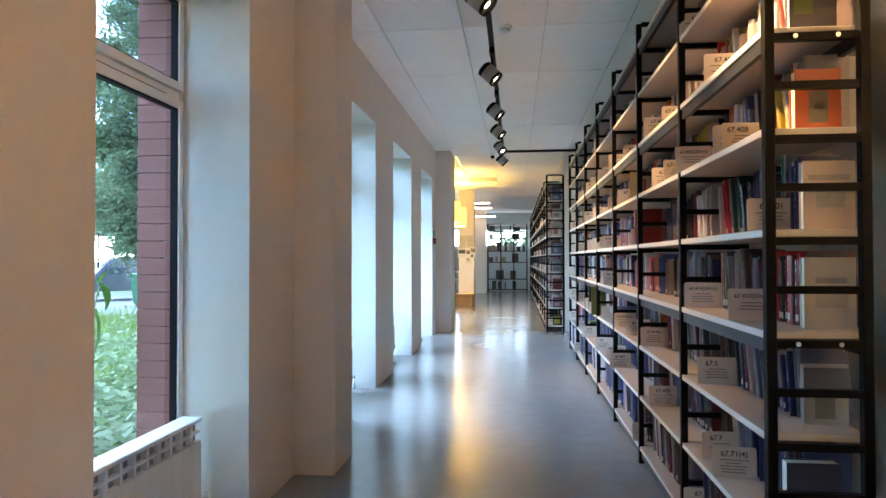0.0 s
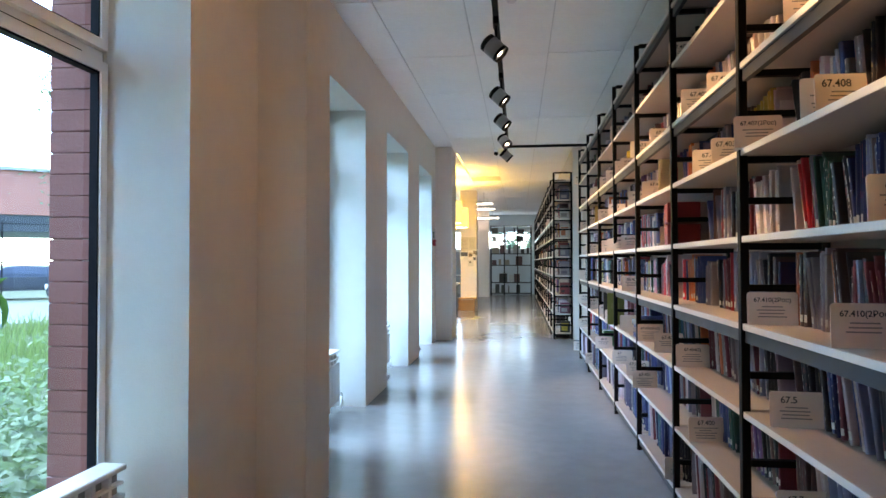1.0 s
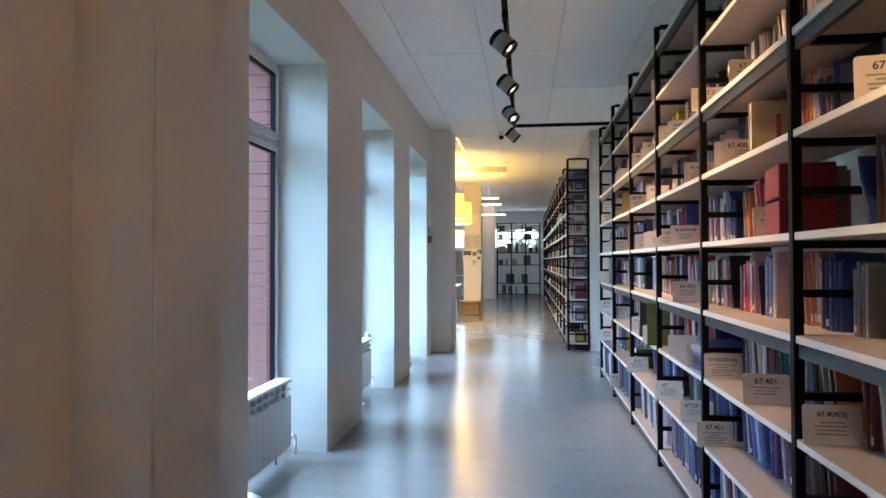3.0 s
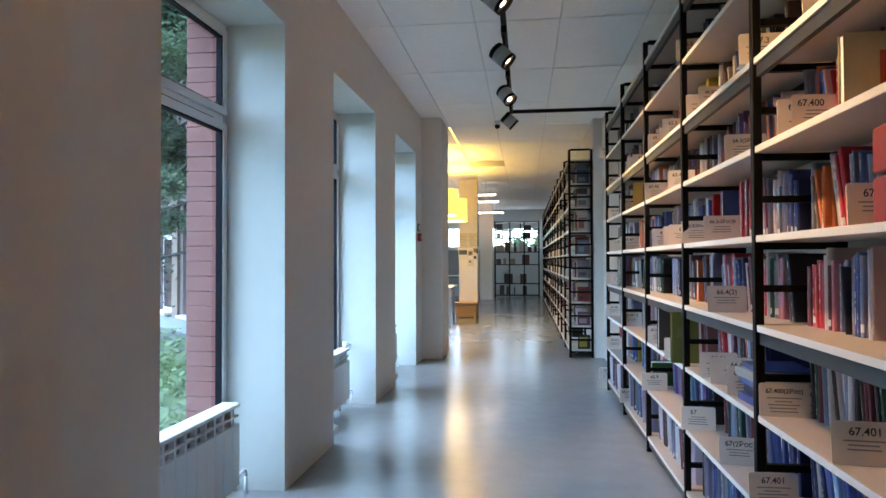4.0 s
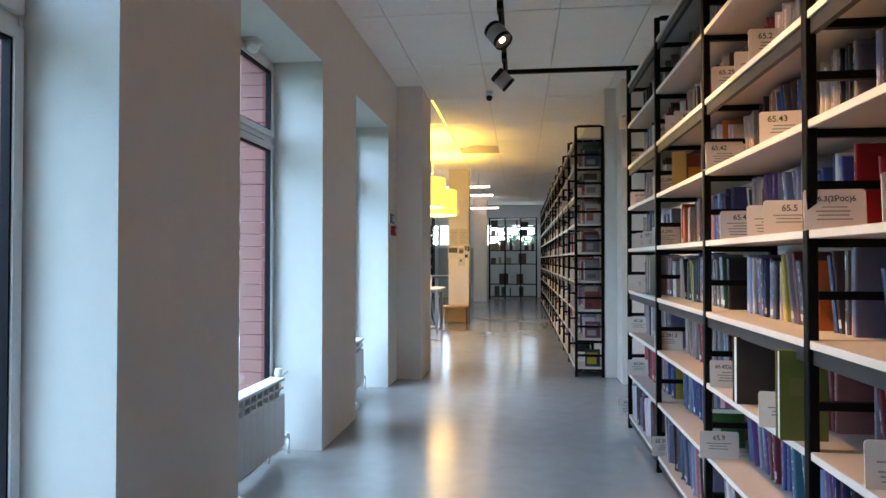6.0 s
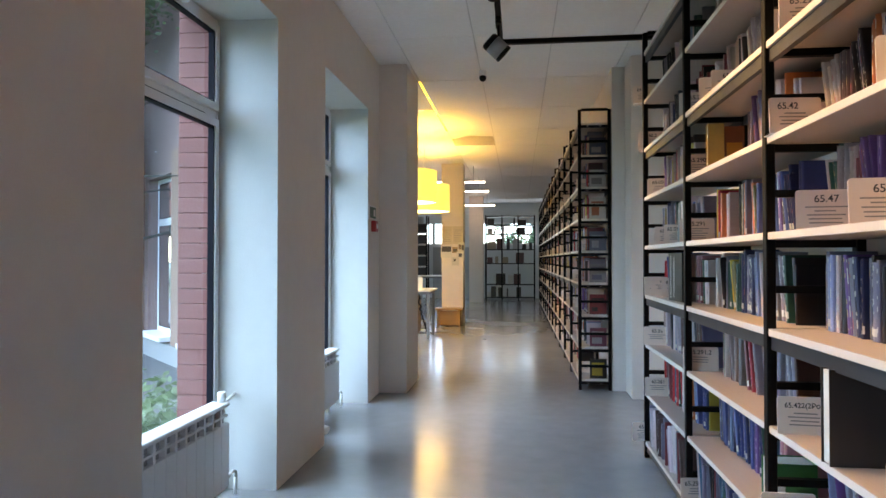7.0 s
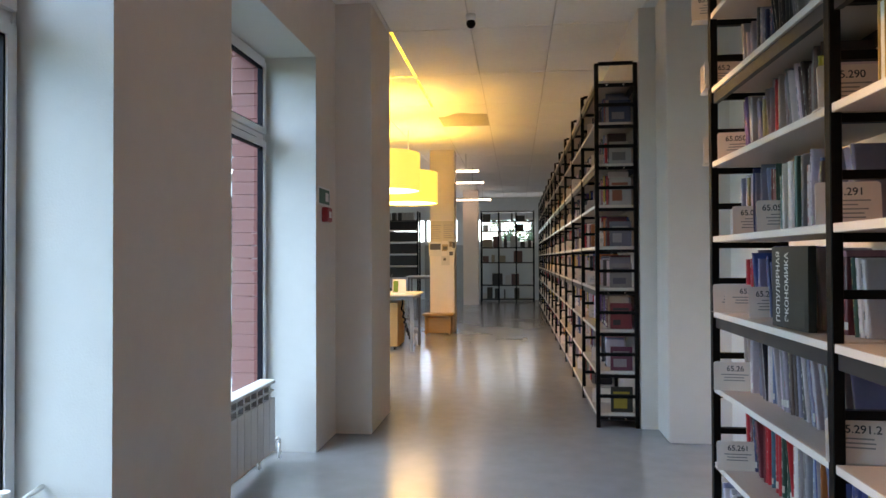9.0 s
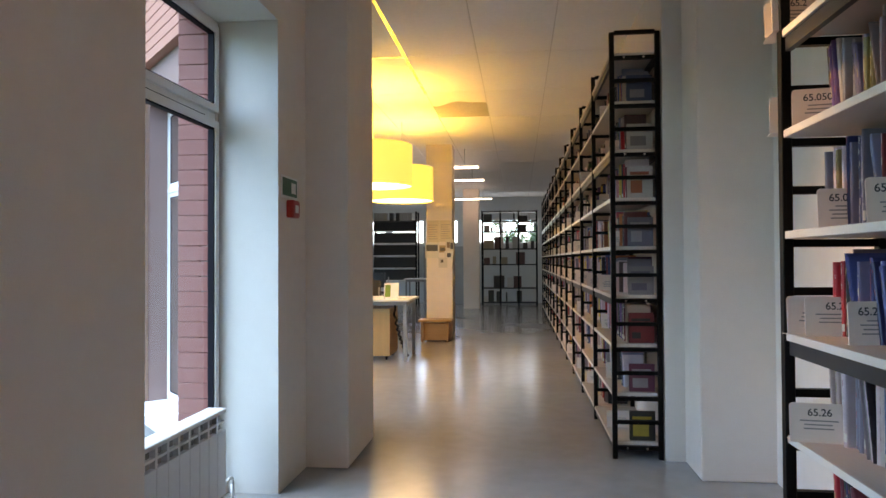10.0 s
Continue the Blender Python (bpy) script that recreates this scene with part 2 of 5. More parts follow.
CEIL = 2.855
WALL_IN, WALL_MID, WALL_OUT = -1.137, -1.54, -1.65
WINDOWS = [(2.56, 3.64), (5.45, 6.594), (7.45, 8.635), (9.45, 10.626)]
LINTEL = 2.373
# the wall south of the first pilaster stands forward by this much
STEP = 0.063
SHIFT = [STEP, 0.0, 0.0, 0.0]
GROUND = -0.4

# ---- the large structure ----
bm = bmesh.new()
outline = [(-1.6, -2.1), (1.6, -2.1), (1.6, 26.0), (-12.0, 26.0), (-12.0, 21.95), (-1.6, 11.55)]
top = [bm.verts.new((x, y, 0)) for x, y in outline]
low = [bm.verts.new((x, y, -0.25)) for x, y in outline]
bm.faces.new(top)
bm.faces.new(low[::-1])
for k in range(len(outline)):
    j = (k + 1) % len(outline)
    bm.faces.new((top[j], top[k], low[k], low[j]))
bmesh.ops.recalc_face_normals(bm, faces=bm.faces[:])
setting("floor", bm, floor_m, "smooth polished grey floor with soft reflections")

bm = bmesh.new()
TX, TY = 0.327, 11.62
for i in range(-21, 3):
    for j in range(-12, 13):
        x0, y0 = TX + 0.598 * i, TY + 1.2 * j
        if x0 + 0.6 > 1.75 or (x0 < -1.7 and x0 + y0 + 0.6 < 9.9) or x0 < -11.9:
            continue
        g = 0.0045
        dz = random.uniform(-0.0012, 0.0012)
        box(bm, x0 + g, x0 + 0.598 - g, y0 + g, y0 + 1.2 - g, CEIL + dz, CEIL + 0.012)
ob = setting("ceiling", bm, [ceil_m, joint_m], "suspended ceiling of off-white panels with thin joints")
bm = bmesh.new()
top = [bm.verts.new((x, y, CEIL + 0.2)) for x, y in outline]
low = [bm.verts.new((x, y, CEIL + 0.0125)) for x, y in outline]
bm.faces.new(top)
bm.faces.new(low[::-1])
for k in range(len(outline)):
    j = (k + 1) % len(outline)
    bm.faces.new((top[j], top[k], low[k], low[j]))
bmesh.ops.recalc_face_normals(bm, faces=bm.faces[:])
setting("ceiling_slab", bm, joint_m, "grey grid backing above the ceiling panels")
bm = bmesh.new()
for x0, x1, y0, y1 in ((-0.882, -0.856, 11.62, 14.05), (-1.46, -0.883, 11.608, 11.632), (-1.46, -0.883, 12.808, 12.832)):
    box(bm, x0, x1, y0, y1, CEIL - 0.006, CEIL - 0.0015)
setting("ceiling_trim", bm, mat("enamelled_strip", (0.86, 0.85, 0.82), 0.26, 0.03, metal=0.9), "shiny white metal grid strips of the ceiling")
# an old water stain with a wavy edge on one panel
bm = bmesh.new()
n = 24
rear = [bm.verts.new((-0.865 + 0.59 * k / n, 15.17, CEIL - 0.0022)) for k in range(n + 1)]
fore = [bm.verts.new((-0.865 + 0.59 * k / n, 14.52 + 0.10 * math.sin(2.2 + 4.2 * k / n) + 0.03 * math.sin(11.0 * k / n), CEIL - 0.0022)) for k in range(n + 1)]
for k in range(n):
    bm.faces.new((rear[k], fore[k], fore[k + 1], rear[k + 1]))
setting("ceiling_stain", bm, stain_m, "brownish water stain with a wavy edge on a ceiling panel")

# west wall: piers, lintels and aprons round four tall windows
bm = bmesh.new()
runs = [(-2.0, WINDOWS[0][0], STEP), (WINDOWS[0][1], 4.43, STEP), (4.43, WINDOWS[1][0], 0.0), (WINDOWS[1][1], WINDOWS[2][0], 0.0), (WINDOWS[2][1], WINDOWS[3][0], 0.0), (WINDOWS[3][1], 11.45, 0.0)]
for a, b, d in runs:
    box(bm, WALL_MID + d, WALL_IN + d, a, b, 0, CEIL)
for (a, b), d in zip(WINDOWS, SHIFT):
    box(bm, WALL_MID + d, WALL_IN + d, a, b, LINTEL, CEIL)
    box(bm, WALL_MID + d, -1.40 + d, a, b, 0, 0.035)
# reveals get a cooler copy of the wall paint, with the daylight's tint put in
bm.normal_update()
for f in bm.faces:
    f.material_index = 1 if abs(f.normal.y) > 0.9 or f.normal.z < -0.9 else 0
setting("wall_west", bm, [plaster, cool_reveal_m], "creamy white plaster wall, cool daylight painted into its deep window recesses")
for k, (a, b, face) in enumerate(((4.245, 4.615, -0.852), (11.05, 11.69, -0.893))):
    bm = bmesh.new()
    box(bm, WALL_IN - 0.1, face, a, b, 0.0, CEIL)
    bevel(bm, 0.006, 2)
    setting("pilaster_%d" % (k + 1), bm, plaster, "white painted plaster pilaster on the window wall")

# brick skin outside: bricks stacked round each opening, plain skin between
bm = bmesh.new()
for a, b, d in runs:
    box(bm, WALL_OUT + d + 0.012, WALL_MID + d - 0.003, a + (0.0 if a in (-2.0, 4.43) else -0.024), b - (0.0 if b in (4.43, 11.45) else 0.05), GROUND, CEIL + 0.6)
for (a, b), d in zip(WINDOWS, SHIFT):
    box(bm, WALL_OUT + d + 0.012, WALL_MID + d - 0.003, a - 0.05, b + 0.05, LINTEL + 0.04, CEIL + 0.6)
    box(bm, WALL_OUT + d + 0.012, WALL_MID + d - 0.003, a - 0.05, b + 0.05, GROUND, -0.03)
facade = setting("facade", bm, mortar, "dark red painted brick outside wall")

# slanting wing of the building, at 45 degrees
WING = Matrix.Translation((-1.66, 11.26, 0)) @ Matrix.Rotation(radians(135), 4, "Z")
WING_WINDOWS = [(0.55, 1.885), (2.75, 4.0), (4.8, 6.05), (6.85, 8.1), (8.95, 10.2), (10.85, 12.05), (12.95, 14.15)]
bm = bmesh.new()
cuts = [0.0] + [v for w in WING_WINDOWS for v in w] + [15.0]
for k in range(0, len(cuts), 2):
    box(bm, cuts[k], cuts[k + 1], -0.45, 0, GROUND + 0.3, 6.8, 0, WING)
for a, b in WING_WINDOWS:
    box(bm, a, b, -0.45, 0, 2.45, 6.8, 0, WING)
    box(bm, a, b, -0.45, 0, GROUND + 0.3, 0.0, 0, WING)
wing = setting("wing_wall", bm, [mat("brown_render", (0.26, 0.145, 0.13), 0.85, 0.10, 2.0)], "dark red rendered wing of the building with tall windows")
bm = bmesh.new()
box(bm, -0.2, 15.0, -0.45, 0.06, GROUND - 0.3, GROUND + 0.3, 0, WING)
setting("wing_plinth", bm, concrete, "grey concrete plinth of the wing")

# east side: wall behind the long shelf, pier, wall behind the second shelf
bm = bmesh.new()
box(bm, 1.374, 1.7, -2.0, 11.03, 0, CEIL)
setting("wall_east", bm, plaster, "white painted wall behind the bookshelf")
bm = bmesh.new()
box(bm, 0.998, 1.7, 11.03, 11.36, 0, CEIL)
bevel(bm, 0.006, 2)
setting("pier_east", bm, plaster, "white painted pier between two runs of bookshelves")
bm = bmesh.new()
box(bm, 0.888, 1.7, 11.362, 26.0, 0, CEIL)
setting("wall_east_far", bm, plaster, "white painted wall behind the far bookshelf")
# unseen wall that closes the corridor, set near to throw light back
bm = bmesh.new()
box(bm, -2.0, 1.7, -2.2, -2.0, 0, CEIL)
setting("wall_south", bm, plaster, "plain white end wall out of view, added close by to bounce light")
bm = bmesh.new()
box(bm, -12.2, -12.0, 21.6, 26.2, 0, CEIL)
setting("wall_northwest", bm, plaster, "plain white wall of the side room")
# north wall with a band of high windows
bm = bmesh.new()
box(bm, -12.0, 0.888, 25.2, 25.4, 0, 1.59)
box(bm, -12.0, 0.888, 25.2, 25.4, 2.28, CEIL)
for x0, x1 in ((-12.0, -5.2), (-3.55, -3.45), (-1.55, -1.4), (0.62, 0.888)):
    box(bm, x0, x1, 25.2, 25.4, 1.59, 2.28)
setting("wall_north", bm, wall_blue, "blue-grey painted end wall with a band of high windows")
bm = bmesh.new()
box(bm, -1.255, -0.88, 23.08, 23.45, 0, CEIL)
setting("column_north", bm, plaster, "square white column")
bm = bmesh.new()
box(bm, -1.285, -0.902, 16.98, 17.36, 0, CEIL)
bevel(bm, 0.004, 2)
setting("column_middle", bm, plaster, "square white column lit yellow by pendant lamps")

# ---- windows ----


def window(name, w, h, split, m, label):
    """A tall two-light window: x runs across, y outwards, z up from its sill."""
    win = new(name)
    win.matrix_world = m
    tagged(win, label, "window", kind="structure")
    f = 0.012
    bm = bmesh.new()
    for x0, x1, z0, z1 in ((0, f, 0, h), (w - f, w, 0, h), (f, w - f, 0, 0.03), (f, w - f, h - 0.03, h)):
        box(bm, x0, x1, 0, 0.034, z0, z1)
    part("window_frame", bm, pvc, win)
    bm = bmesh.new()
    box(bm, f, w - f, 0.004, 0.032, split - 0.022, split + 0.022)
    bevel(bm, 0.004)
    bar = part("transom", bm, pvc, win)
    bm = bmesh.new()
    box(bm, 0.09, w - 0.13, 0.0025, 0.0038, split - 0.011, split - 0.0085)
    part("drip_groove", bm, gasket, bar, "thin dark groove")
    for z0, z1 in ((0.03, split - 0.022), (split + 0.022, h - 0.03)):
        s = 0.036
        bm = bmesh.new()
        for x0, x1, a, b in ((f, f + s, z0, z1), (w - f - s, w - f, z0, z1), (f + s, w - f - s, z0, z0 + s), (f + s, w - f - s, z1 - s, z1)):
            box(bm, x0, x1, -0.014, 0.022, a, b)
        sash = part("sash", bm, pvc, win)
        g = 0.008
        bm = bmesh.new()
        for x0, x1, a, b in ((f + s, f + s + g, z0 + s, z1 - s), (w - f - s - g, w - f - s, z0 + s, z1 - s),
                             (f + s + g, w - f - s - g, z0 + s, z0 + s + g), (f + s + g, w - f - s - g, z1 - s - g, z1 - s)):
            box(bm, x0, x1, -0.006, 0.024, a, b)
        part("gasket", bm, gasket, sash, "black rubber glazing gasket")
        bm = bmesh.new()
        v = [bm.verts.new(c) for c in ((f + s, 0.02, z0 + s), (w - f - s, 0.02, z0 + s), (w - f - s, 0.02, z1 - s), (f + s, 0.02, z1 - s))]
        bm.faces.new(v)
        pane = part("pane", bm, pane_m, sash)
        pane.visible_shadow = False
    return win


pane_m = bpy.data.materials.new("pane_glass")
pane_m.use_nodes = True
pt = pane_m.node_tree
pt.nodes.remove(pt.nodes["Principled BSDF"])
tr = pt.nodes.new("ShaderNodeBsdfTransparent")
tr.inputs[0].default_value = (0.93, 0.96, 0.95, 1)
gl = pt.nodes.new("ShaderNodeBsdfGlossy")
gl.inputs["Roughness"].default_value = 0.02
fre = pt.nodes.new("ShaderNodeFresnel")
fre.inputs[0].default_value = 1.45
mix = pt.nodes.new("ShaderNodeMixShader")
pt.links.new(fre.outputs[0], mix.inputs[0])
pt.links.new(tr.outputs[0], mix.inputs[1])
pt.links.new(gl.outputs[0], mix.inputs[2])
pt.links.new(mix.outputs[0], pt.nodes["Material Output"].inputs[0])

for k, ((a, b), d) in enumerate(zip(WINDOWS, SHIFT)):
    m = Matrix.Translation((-1.455 + d, a, 0.036)) @ Matrix.Rotation(radians(90), 4, "Z")
    window("window_%d" % (k + 1), b - a, LINTEL - 0.037, 1.884 - 0.036, m, "tall white plastic window with a small upper light, closed")
    bm = bmesh.new()
    box(bm, -1.74 + d, -1.53 + d, a - 0.02, b + 0.02, -0.02, 0.012)
    setting("outer_sill_%d" % (k + 1), bm, sill_m, "white sheet-metal outer window sill")
for k, (a, b) in enumerate(WING_WINDOWS):
    window("window_%d" % (k + 5), b - a, 2.44, 1.75, WING @ Matrix.Translation((b, -0.18, 0.005)) @ Matrix.Rotation(radians(180), 4, "Z") @ Matrix.Scale(-1, 4, (0, 1, 0)),
           "tall white plastic window in the red wing")
    bm = bmesh.new()
    box(bm, a + 0.001, b - 0.001, -0.175, 0.16, -0.06, 0.004, 0, WING)
    setting("outer_sill_%d" % (k + 5), bm, sill_m, "white sheet-metal outer window sill")
for k, (x0, x1) in enumerate(((-5.2, -3.55), (-3.45, -1.55), (-1.4, 0.62))):
    win = new("window_%d" % (k + 12))
    tagged(win, "low wide window high in the end wall", "window", kind="structure")
    bm = bmesh.new()
    for a, b, c, d in ((x0, x0 + 0.05, 1.59, 2.28), (x1 - 0.05, x1, 1.59, 2.28), (x0 + 0.05, x1 - 0.05, 1.59, 1.64), (x0 + 0.05, x1 - 0.05, 2.23, 2.28)):
        box(bm, a, b, 25.26, 25.33, c, d)
    mid = (x0 + x1) / 2
    box(bm, mid - 0.04, mid + 0.04, 25.26, 25.33, 1.64, 2.23)
    part("window_frame", bm, pvc, win)
    lamp("sky_in_window", "AREA", look((mid, 25.24, 1.93), (mid, 20.0, 1.2)), 2.4, (0.62, 0.92, 1.18), size=x1 - x0 - 0.12, size_y=0.56)

# ---- radiators in the window recesses ----


def radiator(y0, y1, label, d=0.0, far_valve=False):
    rad = thing("radiator", label, "radiator", "radiators under the windows", Matrix.Translation((-1.355 + d, y0, 0)))
    n = round((y1 - y0) / 0.08)
    w = (y1 - y0) / n
    bm = bmesh.new()
    box(bm, 0.0, 0.046, 0, w - 0.0010, 0.0, 0.30)
    bevel(bm, 0.002, 1)
    front = to_mesh("section", bm, enamel)
    # dark grey core: the shade inside the slots is put into its colour
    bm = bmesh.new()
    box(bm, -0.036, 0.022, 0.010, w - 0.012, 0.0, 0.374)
    body = to_mesh("core", bm, slot_shade_m)
    bm = bmesh.new()
    box(bm, -0.030, 0.043, -0.006, 0.010, 0.299, 0.378)
    box(bm, 0.018, 0.042, 0.010, w - 0.006, 0.332, 0.342)
    bars = to_mesh("louvre", bm, enamel)
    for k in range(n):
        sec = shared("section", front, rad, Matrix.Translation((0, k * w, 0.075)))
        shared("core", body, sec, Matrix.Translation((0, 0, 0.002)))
        shared("louvre", bars, sec, Matrix.Identity(4))
    bm = bmesh.new()
    cyl(bm, (0.005, -0.03, 0.11), (0.005, 0.0, 0.11), 0.014)
    cyl(bm, (0.005, -0.04, 0.11), (0.06, -0.05, 0.115), 0.02, 12, 0.016)
    cyl(bm, (0.005, -0.035, 0.11), (0.005, -0.035, 0.0), 0.009)
    cyl(bm, (0.02, -0.045, 0.105), (0.15, -0.09, 0.08), 0.011, 10)
    part("lower_valve", bm, chrome, rad, "chrome return valve")
    bm = bmesh.new()
    cyl(bm, (0.15, -0.09, 0.08), (0.21, -0.115, 0.066), 0.026, 14, 0.03)
    bevel(bm, 0.004)
    part("valve_knob", bm, plastic_w, rad, "white round valve knob")
    bm = bmesh.new()
    box(bm, -0.045, 0.048, -0.004, y1 - y0 + 0.004, 0.452, 0.472)
    bevel(bm, 0.004)
    part("top_strip", bm, enamel, rad)
    bm = bmesh.new()
    cyl(bm, (0, 0.0, 0.43), (0, -0.05, 0.43), 0.018)
    cyl(bm, (0, -0.05, 0.43), (0, -0.05, 0.5), 0.022)
    part("vent_cap", bm, plastic_w, rad)
    e = y1 - y0
    if far_valve:
        bm = bmesh.new()
        cyl(bm, (0, e - 0.005, 0.42), (0, e + 0.02, 0.42), 0.016)
        part("union", bm, plastic_w, rad)
        bm = bmesh.new()
        cyl(bm, (0.01, e - 0.008, 0.473), (0.01, e - 0.008, 0.520), 0.020, 14)
        part("valve", bm, plastic_w, rad, "white thermostat valve")
        bm = bmesh.new()
        cyl(bm, (0.012, e + 0.004, 0.462), (0.0, e + 0.16, 0.478), 0.008)
        part("supply_pipe", bm, plastic_w, rad)
    bm = bmesh.new()
    bend = [(0.03, e, 0.10), (0.034, e + 0.04, 0.118), (0.036, e + 0.072, 0.122), (0.036, e + 0.088, 0.112), (0.036, e + 0.093, 0.09), (0.036, e + 0.093, 0.001)]
    for p, q in zip(bend, bend[1:]):
        cyl(bm, p, q, 0.009, 10)
    part("return_pipe", bm, plastic_w, rad)
    for y in (0.12, e - 0.12):
        bm = bmesh.new()
        cyl(bm, (0, y, 0.0), (0, y, 0.09), 0.008)
        part("foot", bm, plastic_w, rad)
    return rad


for k, (y0, y1) in enumerate(((2.80, 3.545), (5.69, 6.45), (7.66, 8.47), (9.65, 10.41))):
    radiator(y0, y1, "white sectional radiator standing under a tall window", SHIFT[k], k == 2)

# ---- shelving ----
PITCH, BOARD, BAY = 0.2846, 0.022, 0.953
LEVEL = [0.075 + PITCH * n for n in range(9)]
HIGH = 2.49


def shelving(x0, x1, y0, bays, label):
    """A run of open steel ladder frames with boards between them."""
    run = thing("bookshelf", label, "bookshelf", "bookshelf runs", Matrix.Translation((x0, y0, 0)))
    d, s = x1 - x0, 0.028
    bm = bmesh.new()
    for a in (0, d - s):
        box(bm, a, a + s, -s / 2, s / 2, 0, HIGH)
    bevel(bm, 0.002)
    posts = to_mesh("upright_frame", bm, black)
    bm = bmesh.new()
    box(bm, s, d - s, -0.011, 0.011, -0.011, 0.011)
    rung = to_mesh("rung", bm, black)
    bm = bmesh.new()
    box(bm, 0.004, d - 0.004, 0.015, BAY - 0.015, 0, BOARD)
    bevel(bm, 0.0015)
    bm.normal_update()
    for f in bm.faces:
        f.material_index = 0 if abs(f.normal.z) > 0.5 else 1
    board = to_mesh("shelf", bm, [board_m, edge_m])
    bm = bmesh.new()
    box(bm, 0.012, 0.030, 0.016, BAY - 0.016, -0.040, -0.001)
    box(bm, d - 0.030, d - 0.012, 0.016, BAY - 0.016, -0.040, -0.001)
    beam = to_mesh("beam", bm, beam_m)
    bm = bmesh.new()
    cyl(bm, (0, -0.0155, 0), (0, -0.011, 0), 0.007, 8)
    bolt = to_mesh("bolt", bm, chrome)
    for k in range(bays + 1):
        fr = shared("upright_frame", posts, run, Matrix.Translation((0, k * BAY, 0)))
        for n in range(9):
            shared("rung", rung, fr, Matrix.Translation((0, 0, LEVEL[n] - 0.012)))
            shared("rung", rung, fr, Matrix.Translation((0, 0, LEVEL[n] + PITCH / 2 - 0.005)))
        if k == 0:
            for n in (0, 3, 6, 8):
                for x in (0.083, 0.195):
                    shared("bolt", bolt, fr, Matrix.Translation((x, 0, LEVEL[n] - 0.012)))
        if k < bays:
            for n in range(9):
                bd = shared("shelf", board, run, Matrix.Translation((0, k * BAY, LEVEL[n])))
                if n in (0, 3, 6, 8):
                    shared("beam", beam, bd, Matrix.Identity(4))
    return run


AX0, AX1, AY, ABAYS = 0.797, 1.077, 2.745, 7
BX0, BX1, BY, BBAYS = 0.594, 0.882, 11.387, 12
shelving(AX0, AX1, AY, ABAYS, "tall black steel bookshelf with pale boards, full of books")
shelving(BX0, BX1, BY, BBAYS, "tall black steel bookshelf with pale boards and books, past the pier")

# ---- books ----
# unit book: spine at x = 0, thickness along y, height along z
PROF = [(0.0, 0.32), (0.0, 0.68), (0.025, 0.93), (0.06, 1.0), (1.0, 1.0), (1.0, 0.92), (0.09, 0.92), (0.09, 0.08), (1.0, 0.08), (1.0, 0.0), (0.06, 0.0), (0.025, 0.07)]
NP = len(PROF)


def book_template():
    vs = [(x, y, z) for z in (0.0, 1.0) for x, y in PROF]
    fs, ms, uv = [], [], []
    for k in range(NP):
        j = (k + 1) % NP
        fs.append((k, k + NP, j + NP, j))
        ms.append(0)
        ua, ub = 1 - PROF[k][1], 1 - PROF[j][1]
        if k in (4, 5, 6, 7, 8, 9):
            ua = ub = 2.0
        uv.append(((ua, 0), (ua, 1), (ub, 1), (ub, 0)))
    for base, flip in ((0, True), (NP, False)):
        for q in ((0, 1, 2, 11), (2, 3, 10, 11), (3, 4, 5, 6), (10, 3, 6, 7), (10, 7, 8, 9)):
            q = tuple(base + v for v in q)
            fs.append(q if flip else q[::-1])
            ms.append(0)
            uv.append(((2, 0),) * 4)
    b = len(vs)
    vs += [(x, y, z) for z in (0.012, 0.985) for x, y in ((0.085, 0.085), (0.97, 0.085), (0.97, 0.915), (0.085, 0.915))]
    for q in ((0, 1, 2, 3)[::-1], (4, 5, 6, 7), (0, 1, 5, 4), (1, 2, 6, 5), (2, 3, 7, 6), (3, 0, 4, 7)):
        fs.append(tuple(b + v for v in q))
        ms.append(1)
        uv.append(((2, 0),) * 4)
    return np.array(vs), fs, ms, uv


TV, TF, TM, TU = book_template()


def books_mesh(name, mats, mats_list, tints=()):
    """One mesh of all the books whose matrices and cover colours are given."""
    n = len(mats_list)
    nv = len(TV)
    hv = np.concatenate([TV, np.ones((nv, 1))], axis=1)
    verts = np.concatenate([hv @ np.array(m).T for m in mats_list])[:, :3]
    faces = [tuple(v + k * nv for v in f) for k in range(n) for f in TF]
    me = bpy.data.meshes.new(name)
    me.from_pydata(verts.tolist(), [], faces)
    me.polygons.foreach_set("material_index", np.tile(np.array(TM, dtype=np.int32), n))
    lay = me.uv_layers.new(name="UVMap")
    flat = np.array([c for f in TU for p2 in f for c in p2], dtype=np.float32)
    lay.data.foreach_set("uv", np.tile(flat, n))
    if tints:
        lay = me.attributes.new("tint", "FLOAT_COLOR", "FACE")
        lay.data.foreach_set("color", np.repeat(np.array(tints, dtype=np.float32), len(TF), axis=0).ravel())
    for m in mats:
        me.materials.append(m)
    me.update()
    return me


# cover and page block of a single book, to be shared
unit = books_mesh("book", [cover_ob, pages_m], [Matrix.Identity(4)])
BOOK_LABELS = ("slim upright paperback on the bookshelf", "thick hardback standing on the bookshelf", "upright book with a worn printed spine")


